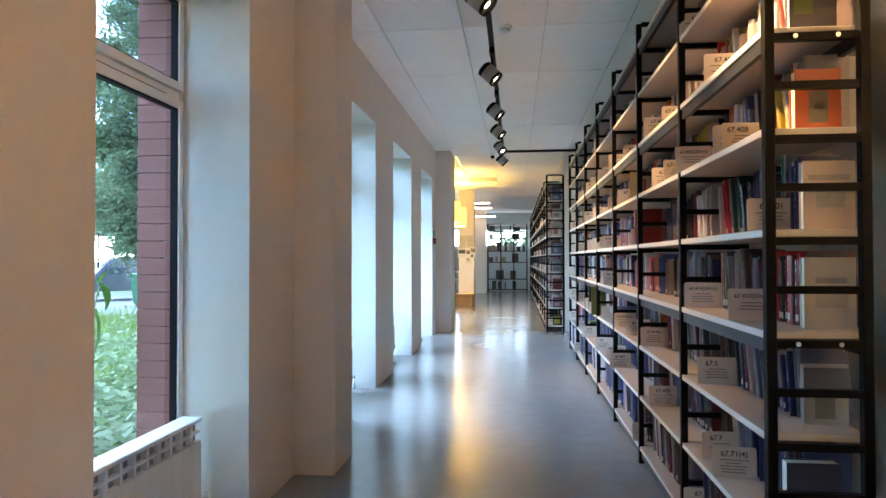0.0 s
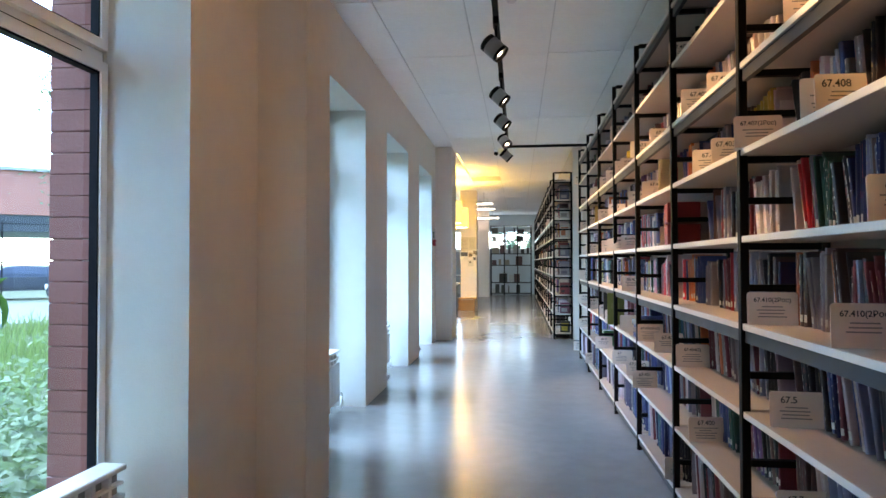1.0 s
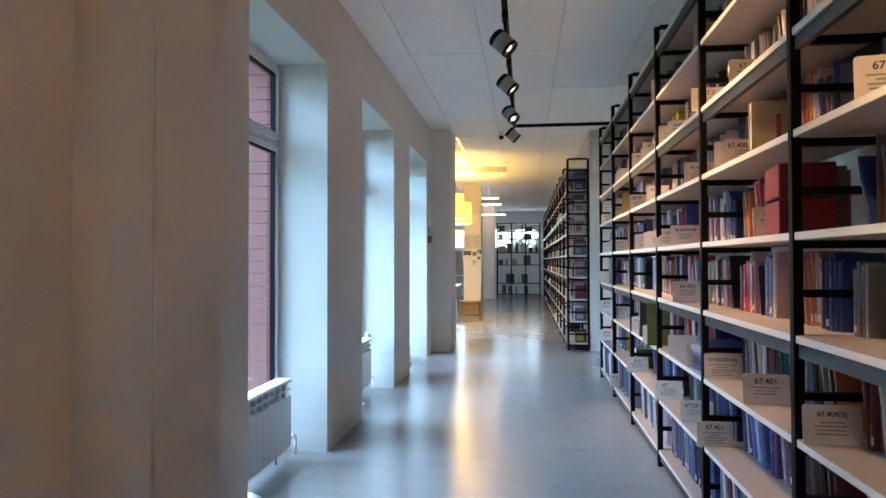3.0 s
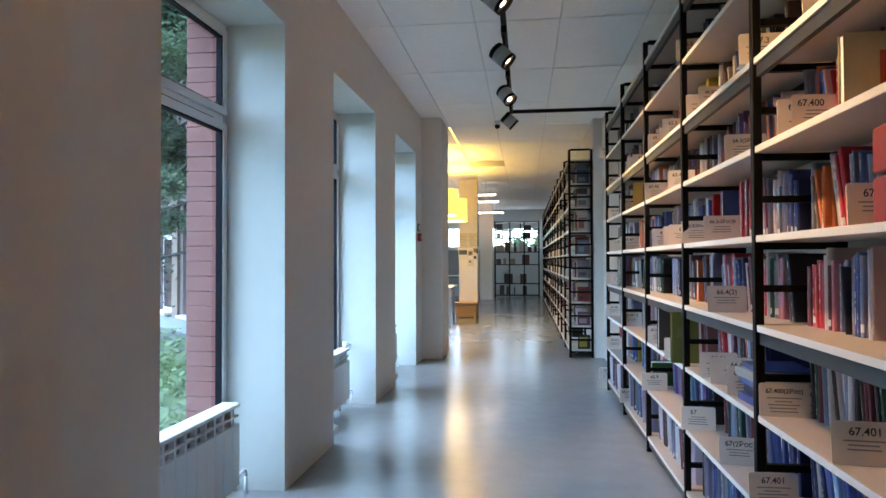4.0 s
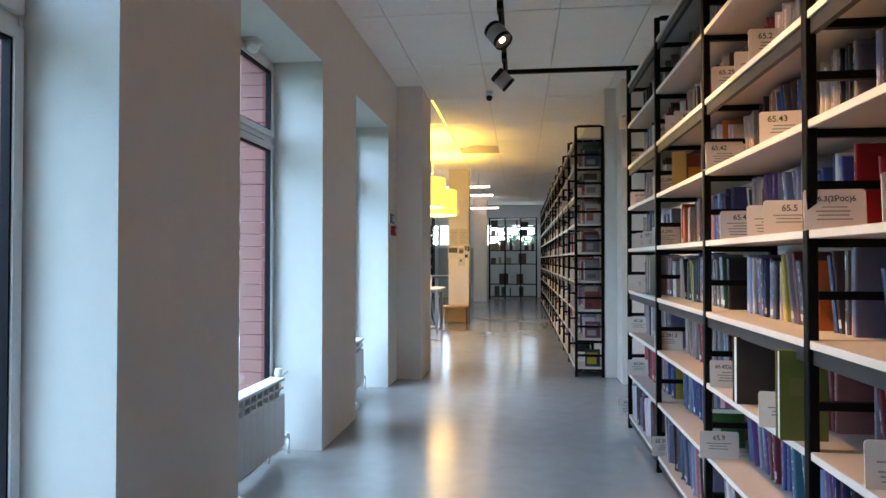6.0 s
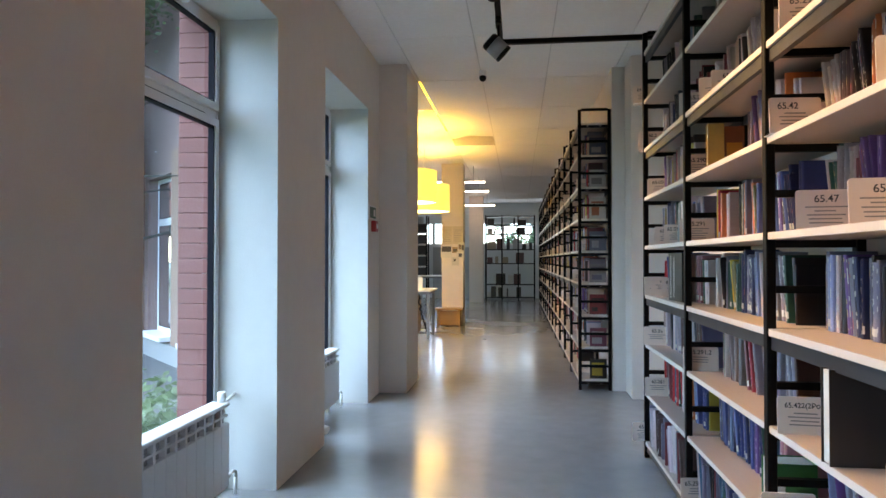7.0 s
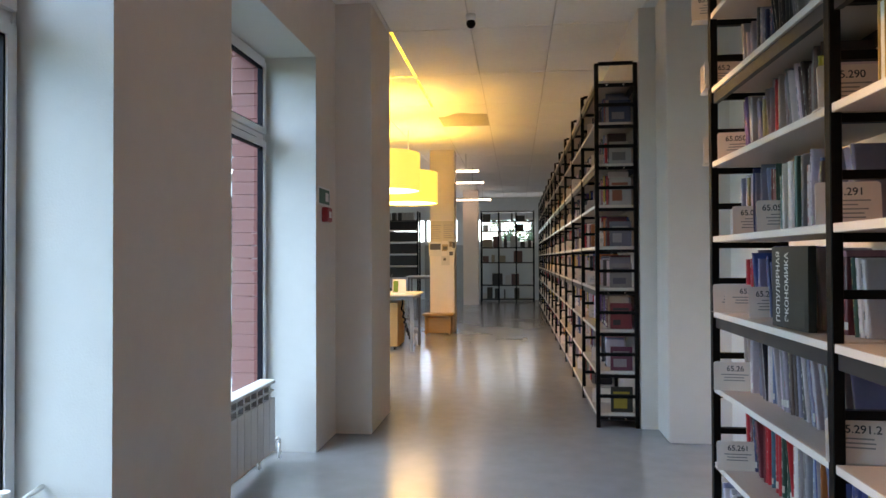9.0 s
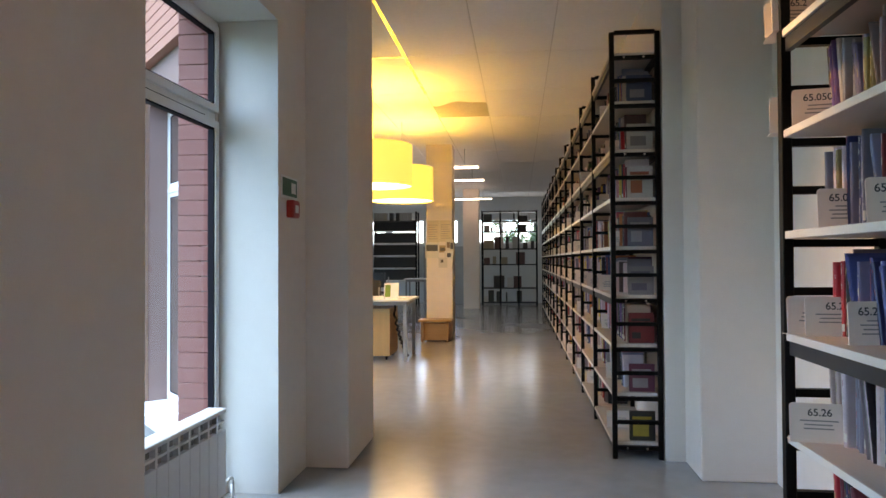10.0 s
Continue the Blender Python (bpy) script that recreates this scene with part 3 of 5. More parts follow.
def row_of_books(x, y0, y1, z, rng, upright=0.5, gap=0.0):
    """Matrices of upright books, some leaning, between y0 and y1 on a board; x is the line of the spines."""
    out = []
    y = y1 - rng.uniform(0.015, 0.03)
    lean, left = 0.0, 0
    hh, tt, dd = 0.205, 0.02, 0.15
    while y > y0 + 0.05:
        if left <= 0:
            left = rng.randint(1, 7)
            hh, tt, dd = rng.uniform(0.188, 0.238), rng.choice((0.005, 0.007, 0.008, 0.010, 0.012, 0.016)), rng.uniform(0.125, 0.15)
            was = lean
            lean = 0.0 if rng.random() < upright else radians(rng.uniform(4, 15))
            if lean > was:
                y -= 0.19 * (math.sin(lean) - math.sin(was))
            if rng.random() < 0.10 * gap:
                y -= rng.uniform(0.05, 0.16)
                continue
        t = max(0.006, tt * rng.uniform(0.7, 1.4))
        h = min(0.242, hh * rng.uniform(0.93, 1.05))
        if rng.random() < 0.12:
            h, t = rng.uniform(0.165, 0.236), t * 1.5
        foot = t / math.cos(lean)
        if y - foot < y0 + 0.02:
            break
        # books that lean rest their tops on the ones beyond
        m = (Matrix.Translation((x + rng.uniform(-0.012, 0.016), y, z + 0.0005)) @ Matrix.Rotation(-lean, 4, "X") @ Matrix.Rotation(radians(rng.uniform(-1.5, 1.5)), 4, "Z")
             @ Matrix.Translation((0, -t, 0)) @ Matrix.Diagonal((dd, t * 0.97, h, 1)))
        out.append(m)
        y -= foot + (0.0008 if not lean else 0.0012)
        left -= 1
    return out


# stretches of boards kept free for things that stand face out: level, from, to
TAKEN = [(3, 6.77, 6.84), (1, 7.595, 7.71), (3, 2.7, 2.84), (2, 2.7, 2.89),
         (4, 2.7, 2.84), (5, 2.7, 2.85), (5, 8.06, 8.40), (4, 4.70, 4.93), (4, 6.275, 6.32), (6, 2.7, 2.86), (1, 2.7, 2.89), (2, 6.6, 6.69), (2, 7.08, 7.16), (2, 5.60, 5.87)]
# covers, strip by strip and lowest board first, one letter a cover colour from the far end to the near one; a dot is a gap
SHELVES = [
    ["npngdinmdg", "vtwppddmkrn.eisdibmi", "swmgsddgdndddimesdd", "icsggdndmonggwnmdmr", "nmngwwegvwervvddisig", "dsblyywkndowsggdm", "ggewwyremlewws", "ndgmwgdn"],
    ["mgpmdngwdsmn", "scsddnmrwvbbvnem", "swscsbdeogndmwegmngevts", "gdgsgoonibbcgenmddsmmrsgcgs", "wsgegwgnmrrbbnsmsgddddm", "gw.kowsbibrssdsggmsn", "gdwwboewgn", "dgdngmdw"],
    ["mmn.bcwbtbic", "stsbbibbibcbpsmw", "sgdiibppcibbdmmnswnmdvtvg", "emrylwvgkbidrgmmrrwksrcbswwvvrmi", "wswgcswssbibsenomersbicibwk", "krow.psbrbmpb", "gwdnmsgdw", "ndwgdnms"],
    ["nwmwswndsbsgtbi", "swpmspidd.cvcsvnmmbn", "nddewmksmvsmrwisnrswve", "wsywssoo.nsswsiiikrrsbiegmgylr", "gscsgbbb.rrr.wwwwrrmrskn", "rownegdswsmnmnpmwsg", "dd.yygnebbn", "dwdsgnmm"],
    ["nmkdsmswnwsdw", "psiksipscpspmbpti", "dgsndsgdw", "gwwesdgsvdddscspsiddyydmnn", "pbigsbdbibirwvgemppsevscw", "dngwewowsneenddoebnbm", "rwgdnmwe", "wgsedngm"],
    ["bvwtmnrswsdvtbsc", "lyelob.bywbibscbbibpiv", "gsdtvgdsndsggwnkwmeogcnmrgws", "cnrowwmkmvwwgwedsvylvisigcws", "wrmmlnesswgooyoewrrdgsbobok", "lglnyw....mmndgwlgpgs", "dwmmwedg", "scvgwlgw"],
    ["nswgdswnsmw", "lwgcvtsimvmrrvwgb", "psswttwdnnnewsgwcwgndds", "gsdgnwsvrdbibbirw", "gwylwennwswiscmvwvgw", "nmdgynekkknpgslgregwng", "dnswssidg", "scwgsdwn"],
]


def cover(code, u, rng):
    """The colour of a book that stands at the share u of its strip, or None in a gap."""
    k = int(u * len(code))
    if k >= len(code):
        k = len(code) - 1 - rng.randrange(6)
    if code[k] == ".":
        return None
    c = code[k] if rng.random() < 0.88 else rng.choice(code.replace(".", "") + "wgd")
    v = rng.uniform(0.75, 1.2)
    return tuple(min(0.75, a * v * rng.uniform(0.92, 1.08)) for a in INK[c]) + (1.0,)


DEPTH = [0.155, 0.155, 0.155, 0.155, 0.15, 0.13, 0.11]
rng = random.Random(5)
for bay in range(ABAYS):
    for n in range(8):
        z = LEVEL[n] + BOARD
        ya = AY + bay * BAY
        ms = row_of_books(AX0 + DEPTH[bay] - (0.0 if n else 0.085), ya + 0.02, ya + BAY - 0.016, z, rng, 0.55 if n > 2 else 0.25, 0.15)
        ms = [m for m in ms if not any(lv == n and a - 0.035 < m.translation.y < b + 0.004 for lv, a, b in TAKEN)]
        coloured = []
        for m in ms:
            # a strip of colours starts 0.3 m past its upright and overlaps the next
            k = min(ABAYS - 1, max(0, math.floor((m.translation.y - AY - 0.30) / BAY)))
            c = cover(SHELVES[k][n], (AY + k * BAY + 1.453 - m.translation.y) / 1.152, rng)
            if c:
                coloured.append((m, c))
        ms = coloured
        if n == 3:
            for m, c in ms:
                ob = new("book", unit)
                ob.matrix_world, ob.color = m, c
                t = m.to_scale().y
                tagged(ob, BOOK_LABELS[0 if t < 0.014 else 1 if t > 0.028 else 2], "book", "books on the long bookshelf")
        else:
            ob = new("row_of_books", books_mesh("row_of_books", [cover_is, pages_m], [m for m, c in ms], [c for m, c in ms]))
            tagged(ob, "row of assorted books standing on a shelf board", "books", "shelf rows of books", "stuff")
MIXED = "wdgnesmwidbgrwknepwvgsodwmy"
for bay in range(BBAYS):
    ms = []
    for n in range(1 if bay == 0 else 0, 8):
        ya = BY + bay * BAY
        ms += row_of_books(BX0 + 0.10, ya + 0.02, ya + BAY - 0.016, LEVEL[n] + BOARD, rng, gap=3.0)
    ob = new("row_of_books", books_mesh("row_of_books", [cover_is, pages_m], ms, [cover(MIXED, rng.random(), rng) for m in ms]))
    tagged(ob, "assorted books on the boards of the far bookshelf", "books", "shelf rows of books", "stuff")

# ---- track lighting ----
TRACK = (-0.052, 9.95, 2.645)
trk = thing("lighting_track", "black ceiling track with a side branch for spotlights", "light track", m=Matrix.Translation(TRACK))
bm = bmesh.new()
box(bm, -0.017, 0.017, -9.5, 0.017, -0.016, 0.016)
part("rail", bm, black, trk)
bm = bmesh.new()
box(bm, 0.017, 1.422, -0.017, 0.017, -0.0155, 0.0155)
part("branch_rail", bm, black, trk)
for y in (-0.35, -2.6, -5.0, -7.4):
    bm = bmesh.new()
    cyl(bm, (0, y, 0.016), (0, y, CEIL - TRACK[2]), 0.004, 6)
    part("hanger_wire", bm, black, trk)
lens_m = emitter("spot_lens", (1.0, 0.88, 0.72), 2.5)


def spotlight(y, aim, lit, power=7):
    """A grey cylinder spot under the track; aim is the way it shines."""
    c = Vector((TRACK[0] - 0.012, y, 2.452))
    way = Vector(aim).normalized()
    sp = thing("spotlight", "grey and black cylinder track spotlight, switched on", "spotlight", "track spotlights", Matrix.Translation(c))
    bm = bmesh.new()
    cyl(bm, -way * 0.034, way * 0.046, 0.057, 20)
    part("housing", bm, spot_grey, sp)
    bm = bmesh.new()
    cyl(bm, -way * 0.062, -way * 0.035, 0.056, 20, 0.057)
    cyl(bm, -way * 0.068, -way * 0.062, 0.048, 20, 0.056)
    part("heat_sink", bm, black, sp, "black rear cap")
    bm = bmesh.new()
    cyl(bm, way * 0.046, way * 0.066, 0.057, 20, caps=False)
    cyl(bm, way * 0.066, way * 0.05, 0.052, 20, caps=False)
    part("bezel", bm, black, sp, "black front ring")
    bm = bmesh.new()
    cyl(bm, way * 0.047, way * 0.0475, 0.050, 18)
    part("reflector", bm, steel_g, sp, "dark inner reflector")
    bm = bmesh.new()
    cyl(bm, way * 0.050, way * 0.0505, 0.019, 16)
    part("lens", bm, lens_m if lit else plastic_w, sp, "glowing lens")
    bm = bmesh.new()
    cyl(bm, (0.012, 0, 0.176), (0.012, 0, 0.03), 0.008, 8)
    box(bm, -0.006, 0.030, -0.05, 0.05, 0.135, 0.176)
    part("bracket", bm, black, sp, "black track adapter and stem")
    if lit:
        lamp("spot_beam", "SPOT", look(c + way * 0.10, c + way), power, (1.0, 0.77, 0.42), spot=radians(66), radius=0.03)


for y in (1.75, 2.95, 4.08, 5.42, 6.6, 7.53, 8.52, 9.46):
    spotlight(y, (0.86, -0.10, -0.34) if y < 3 else (0.52, -0.42, -0.75) if 8 < y < 9 else (0.72, 0.15, -0.66) if y > 9 else (0.72, -0.12, -0.70), True, 34 if y < 2 else 46 if y < 3 else 13 if y < 5 else 19)

# ---- ceiling fittings ----
bm = bmesh.new()
cyl(bm, (0.04, 5.62, CEIL - 0.001), (0.04, 5.62, CEIL - 0.018), 0.05, 16)
sd = thing("smoke_detector", "small white round smoke detector on the ceiling", "smoke detector")
part("base", bm, plastic_w, sd)
bm = bmesh.new()
cyl(bm, (0.04, 5.62, CEIL - 0.018), (0.04, 5.62, CEIL - 0.045), 0.038, 16, 0.028)
part("chamber", bm, plastic_w, sd)
cc = thing("security_camera", "small white dome camera with a black lens on the ceiling", "security camera")
bm = bmesh.new()
cyl(bm, (-0.25, 11.35, CEIL - 0.001), (-0.25, 11.35, CEIL - 0.045), 0.036, 16, 0.034)
part("base", bm, plastic_w, cc)
bm = bmesh.new()
bmesh.ops.create_uvsphere(bm, u_segments=14, v_segments=8, radius=0.033, matrix=Matrix.Translation((-0.25, 11.35, CEIL - 0.062)))
part("ball", bm, black, cc, "black camera ball")

# ---- pendant lamps ----
shade_m = bpy.data.materials.new("lamp_shade_fabric")
shade_m.use_nodes = True
sp_ = shade_m.node_tree.nodes["Principled BSDF"]
sp_.inputs["Base Color"].default_value = (0.82, 0.74, 0.20, 1)
sp_.inputs["Roughness"].default_value = 0.9
sp_.inputs["Emission Color"].default_value = (1.0, 0.83, 0.22, 1)
sp_.inputs["Emission Strength"].default_value = 0.21
diffuser_m = emitter("lamp_diffuser", (1.0, 0.80, 0.36), 2.2)
for y in (13.80, 15.40):
    pl = thing("pendant_lamp", "large yellow fabric drum pendant lamp, lit", "pendant lamp", "pendant lamps over the tables", Matrix.Translation((-1.365, y, 1.885)))
    bm = bmesh.new()
    cyl(bm, (0, 0, 0.0), (0, 0, 0.41), 0.39, 40, caps=False)
    cyl(bm, (0, 0, 0.41), (0, 0, 0.0), 0.384, 40, caps=False)
    part("shade", bm, shade_m, pl, "yellow fabric drum shade")
    bm = bmesh.new()
    cyl(bm, (0, 0, 0.012), (0, 0, 0.02), 0.383, 40)
    part("diffuser", bm, diffuser_m, pl, "white glowing lower diffuser")
    bm = bmesh.new()
    cyl(bm, (0, 0, 0.30), (0, 0, CEIL - 1.885), 0.005, 8)
    part("cord", bm, plastic_w, pl)
    bm = bmesh.new()
    for a in (0, 60, 120):
        v = Vector((0.384 * math.cos(radians(a)), 0.384 * math.sin(radians(a)), 0))
        cyl(bm, v + Vector((0, 0, 0.40)), -v + Vector((0, 0, 0.40)), 0.003, 6)
    part("spider", bm, black, pl)
    lamp("pendant_bulb", "POINT", Matrix.Translation((-1.365, y, 2.12)), 5.3, (1.0, 0.77, 0.28), radius=0.06)

# ---- straight ceiling lights of the far room ----
TUBES = (17.4, 19.02, 22.6)
tube_m = emitter("light_tube", (1.0, 0.97, 0.92), 2.2)
for y in TUBES:
    tl = thing("linear_light", "slim white straight ceiling light, lit", "ceiling light", "straight ceiling lights", Matrix.Translation((-0.548, y, 2.56)))
    bm = bmesh.new()
    box(bm, -1.5, 0.0, -0.022, 0.022, -0.006, 0.018)
    part("tube", bm, tube_m, tl, "glowing straight tube")
    bm = bmesh.new()
    box(bm, -1.5, 0.0, -0.014, 0.014, 0.019, 0.034)
    box(bm, 0.001, 0.02, -0.028, 0.028, -0.02, 0.06)
    part("housing", bm, plastic_w, tl)
    for x in (-0.2, -1.3):
        bm = bmesh.new()
        cyl(bm, (x, 0, 0.03), (x, 0, CEIL - 2.56), 0.003, 6)
        part("hanger_wire", bm, steel_g, tl)

# ---- subject cards on the boards: left edge, place along the run, level, number ----
CARDS = []
CARDS += [(0.820, 2.94, 4, "67.401"), (0.800, 3.07, 3, "67.410(2Рос)"), (0.820, 3.18, 5, "67.408"), (0.800, 3.22, 5, "67.4"), (0.800, 3.26, 1, "67.71(4)"), (0.800, 3.32, 6, "67.401"), (0.820, 3.46, 1, "67.7"), (0.810, 3.48, 2, "67.5"), (0.800, 3.63, 3, "67.410(2Рос)"), (0.775, 3.66, 5, "67.407(2Рос)")]
CARDS += [(0.800, 3.66, 0, "67.71"), (0.800, 3.68, 7, "67.4"), (0.810, 4.04, 5, "67.403"), (0.830, 4.16, 6, "67.405"), (0.810, 4.31, 5, "67.404"), (0.800, 4.37, 1, "67.400"), (0.790, 4.41, 6, "67.402"), (0.800, 4.59, 2, "67.404(2)"), (0.790, 4.64, 7, "67.407"), (0.780, 4.75, 0, "67")]
CARDS += [(0.830, 5.05, 4, "67.401"), (0.800, 5.08, 2, "67.401"), (0.820, 5.26, 6, "67.400"), (0.820, 5.34, 5, "67.400"), (0.800, 5.39, 5, "67.4"), (0.800, 5.57, 2, "67.400(2Рос)"), (0.770, 5.58, 1, "67.401"), (0.780, 5.66, 6, "67.3"), (0.790, 5.66, 7, "67.2"), (0.800, 5.90, 2, "66.75")]
CARDS += [(0.810, 5.93, 5, "66.3(2Рос)"), (0.800, 6.01, 1, "67(2Рос)"), (0.820, 6.10, 2, "66.6"), (0.790, 6.11, 3, "66.4(2)"), (0.800, 6.12, 2, "66"), (0.800, 6.19, 4, "66.3(2Рос)8"), (0.800, 6.27, 2, "66.61"), (0.820, 6.33, 6, "66.2(2Рос)"), (0.800, 6.46, 6, "66.1"), (0.780, 6.53, 1, "67")]
CARDS += [(0.790, 6.54, 4, "66.3(2Рос)6"), (0.780, 6.56, 7, "66.5"), (0.830, 6.57, 7, "66.4"), (0.760, 6.79, 2, "65"), (0.800, 6.85, 4, "65.5"), (0.810, 6.91, 5, "65.43"), (0.800, 6.97, 6, "65.2"), (0.810, 7.03, 4, "65.4"), (0.830, 7.21, 6, "65.2"), (0.800, 7.29, 4, "65.47")]
CARDS += [(0.800, 7.39, 6, "65.291.0"), (0.790, 7.40, 2, "65.422(2Рос)"), (0.790, 7.44, 5, "65.42"), (0.760, 7.44, 1, "65.9"), (0.830, 8.15, 6, "65.29"), (0.810, 8.26, 6, "65.2"), (0.770, 8.43, 0, "65.291"), (0.790, 8.47, 2, "65.291.2"), (0.790, 8.49, 5, "65.290"), (0.790, 8.51, 6, "65.27")]
CARDS += [(0.790, 8.51, 4, "65.291"), (0.830, 9.02, 4, "65.053"), (0.840, 9.13, 3, "65.24"), (0.830, 9.26, 4, "65.052.2"), (0.780, 9.30, 1, "65.261"), (0.820, 9.32, 3, "65.2"), (0.780, 9.33, 2, "65.26"), (0.810, 9.36, 5, "65.050.2"), (0.790, 9.36, 3, ""), (0.730, 9.41, 0, "65.050")]
CARDS += [(0.780, 9.41, 6, "65.2"), (0.780, 9.44, 5, "65"), (0.780, 9.47, 6, "65.01"), (0.750, 9.47, 7, "65.01")]

CW, CH = 0.148, 0.104


def letters(text, size, heavy=0.00035):
    """Flat letters as a mesh, from the built-in font."""
    cu = bpy.data.curves.new("letters", "FONT")
    cu.body, cu.size, cu.align_x, cu.align_y, cu.offset = text, size, "CENTER", "CENTER", heavy
    ob = new("letters", cu)
    bpy.context.view_layer.update()
    me = bpy.data.meshes.new_from_object(ob.evaluated_get(bpy.context.evaluated_depsgraph_get()))
    bpy.data.objects.remove(ob)
    me.materials.clear()
    me.materials.append(ink)
    return me


NUMBERS = {}
bm = bmesh.new()
pts = [(0, 0), (CW, 0), (CW, CH - 0.008), (CW - 0.003, CH - 0.002), (CW - 0.008, CH), (0.008, CH), (0.003, CH - 0.002), (0, CH - 0.008)]
fv = [bm.verts.new((x, 0, z)) for x, z in pts]
bv = [bm.verts.new((x, 0.003, z)) for x, z in pts]
bm.faces.new(fv)
bm.faces.new(bv[::-1])
for k in range(len(pts)):
    j = (k + 1) % len(pts)
    bm.faces.new((fv[j], fv[k], bv[k], bv[j]))
box(bm, 0.004, CW - 0.004, 0.0031, 0.05, 0.0, 0.0016)
CARD = to_mesh("sheet", bm, paper)
LINES = []
for seed in range(4):
    r = random.Random(seed)
    bm = bmesh.new()
    for k in range(3 + seed % 3):
        w = r.uniform(0.028, 0.052)
        z = CH * 0.54 - 0.0105 * k
        box(bm, CW / 2 - w, CW / 2 + w * r.uniform(0.7, 1), -0.0007, -0.0001, z, z + 0.0036)
    LINES.append(to_mesh("text_block", bm, ink_soft))


def card(x, y, z, text, seed, turn=0.0):
    m = Matrix.Translation((x, y, z + 0.0004)) @ Matrix.Rotation(radians(turn), 4, "Z") @ Matrix.Rotation(radians(-4), 4, "X")
    cd = thing("subject_card", "white subject card with a number standing on a shelf board", "subject card", "subject cards", m)
    shared("sheet", CARD, cd, Matrix.Identity(4))
    if text:
        if text not in NUMBERS:
            NUMBERS[text] = letters(text, 0.027 if len(text) < 9 else 0.0195)
        shared("number", NUMBERS[text], cd, Matrix.Translation((CW * (0.36 if seed % 2 and len(text) < 7 else 0.5), -0.0006, CH * 0.76)) @ Matrix.Rotation(radians(90), 4, "X"))
    shared("text_block", LINES[seed % 4], cd, Matrix.Identity(4))
    return cd


for k, (x, y, n, text) in enumerate(CARDS):
    card(x, y, LEVEL[n] + BOARD, text, k * 7 % 11, random.Random(k).uniform(-9, 4))
r = random.Random(9)
for bay in range(BBAYS):
    for n in range(8):
        if r.random() < 0.8:
            card(BX0 + r.uniform(-0.01, 0.05), BY + bay * BAY + r.uniform(0.25, 0.9), LEVEL[n] + BOARD, "", r.randrange(9), r.uniform(-9, 4))

# ---- books and boxes that show their faces ----


def faced_book(x, y, n, w, h, t, color, label, marks=()):
    """A book standing with its cover towards the south; marks are printed fields on the cover: x, z, width, height, colour."""
    m = mat("cover_%02d%02d%02d" % tuple(int(c * 99) for c in color), color, 0.4, 0.06, 8)
    bk = thing("displayed_book", label, "book", "", Matrix.Translation((x, y, LEVEL[n] + BOARD + 0.0005)))
    bm = bmesh.new()
    ring = [(0, 0), (w, 0), (w, t), (0, t), (0, t - 0.003), (w - 0.003, t - 0.003), (w - 0.003, 0.003), (0, 0.003)]
    low = [bm.verts.new((a, b, 0)) for a, b in ring]
    top = [bm.verts.new((a, b, h)) for a, b in ring]
    for k in range(8):
        q = (k + 1) % 8
        bm.faces.new((low[k], low[q], top[q], top[k]))
    for vs, flip in ((low, True), (top, False)):
        for a, b, c, d in ((0, 1, 6, 7), (1, 2, 5, 6), (2, 3, 4, 5)):
            f4 = (vs[a], vs[b], vs[c], vs[d])
            bm.faces.new(f4[::-1] if flip else f4)
    part("cover", bm, m, bk)
    bm = bmesh.new()
    box(bm, 0.005, w - 0.0035, 0.0032, t - 0.0032, 0.003, h - 0.004)
    part("page_block", bm, pages_m, bk)
    for a, b, c, d, col in marks:
        bm = bmesh.new()
        box(bm, a * w, (a + c) * w, -0.0008, -0.0001, b * h, (b + d) * h)
        part("printed_field", bm, mat("print_%02d%02d%02d" % tuple(int(q * 99) for q in col), col, 0.5, 0.15, 25), bk)
    return bk


econ = faced_book(0.82, 8.874, 3, 0.21, 0.235, 0.022, (0.012, 0.017, 0.014), "dark green book with a white printed title standing face out", [(0.62, 0.05, 0.3, 0.3, (0.03, 0.04, 0.033))])
econ.matrix_world = pose(0.82, 8.874, LEVEL[3] + BOARD + 0.0005, 0, 0, -86)
white_ink = mat("white_print", (0.7, 0.7, 0.68), 0.6, 0.03)
for k, word in enumerate(("ПОПУЛЯРНАЯ", "ЭКОНОМИКА")):
    me = letters(word, 0.030, 0.0006)
    me.materials.clear()
    me.materials.append(white_ink)
    shared("title", me, econ, Matrix.Translation((0.040 + 0.052 * k, -0.0009, 0.118)) @ Matrix.Rotation(radians(90), 4, "X") @ Matrix.Rotation(radians(90), 4, "Z"))
faced_book(0.925, 6.785, 3, 0.135, 0.205, 0.04, (0.50, 0.10, 0.025), "orange box-like book standing face out on the shelf", [(0.3, 0.72, 0.4, 0.08, (0.06, 0.04, 0.03))])
faced_book(0.795, 7.10, 2, 0.155, 0.228, 0.045, (0.022, 0.018, 0.016), "large black hardback standing face out with pale pages")
faced_book(0.765, 6.645, 2, 0.125, 0.243, 0.03, (0.15, 0.15, 0.035), "olive green hardback standing face out", [(0.2, 0.5, 0.5, 0.2, (0.20, 0.18, 0.06))])
faced_book(0.85, 7.60, 1, 0.13, 0.14, 0.1, (0.02, 0.16, 0.05), "green box with a white paper label on the shelf", [(0.02, 0.05, 0.25, 0.5, (0.6, 0.65, 0.6))])
faced_book(0.925, 2.80, 3, 0.14, 0.205, 0.03, (0.62, 0.56, 0.48), "white-covered book face out at the end of the bookshelf", [(0.22, 0.30, 0.62, 0.22, (0.5, 0.47, 0.42)), (0.22, 0.64, 0.6, 0.08, (0.4, 0.37, 0.33))])
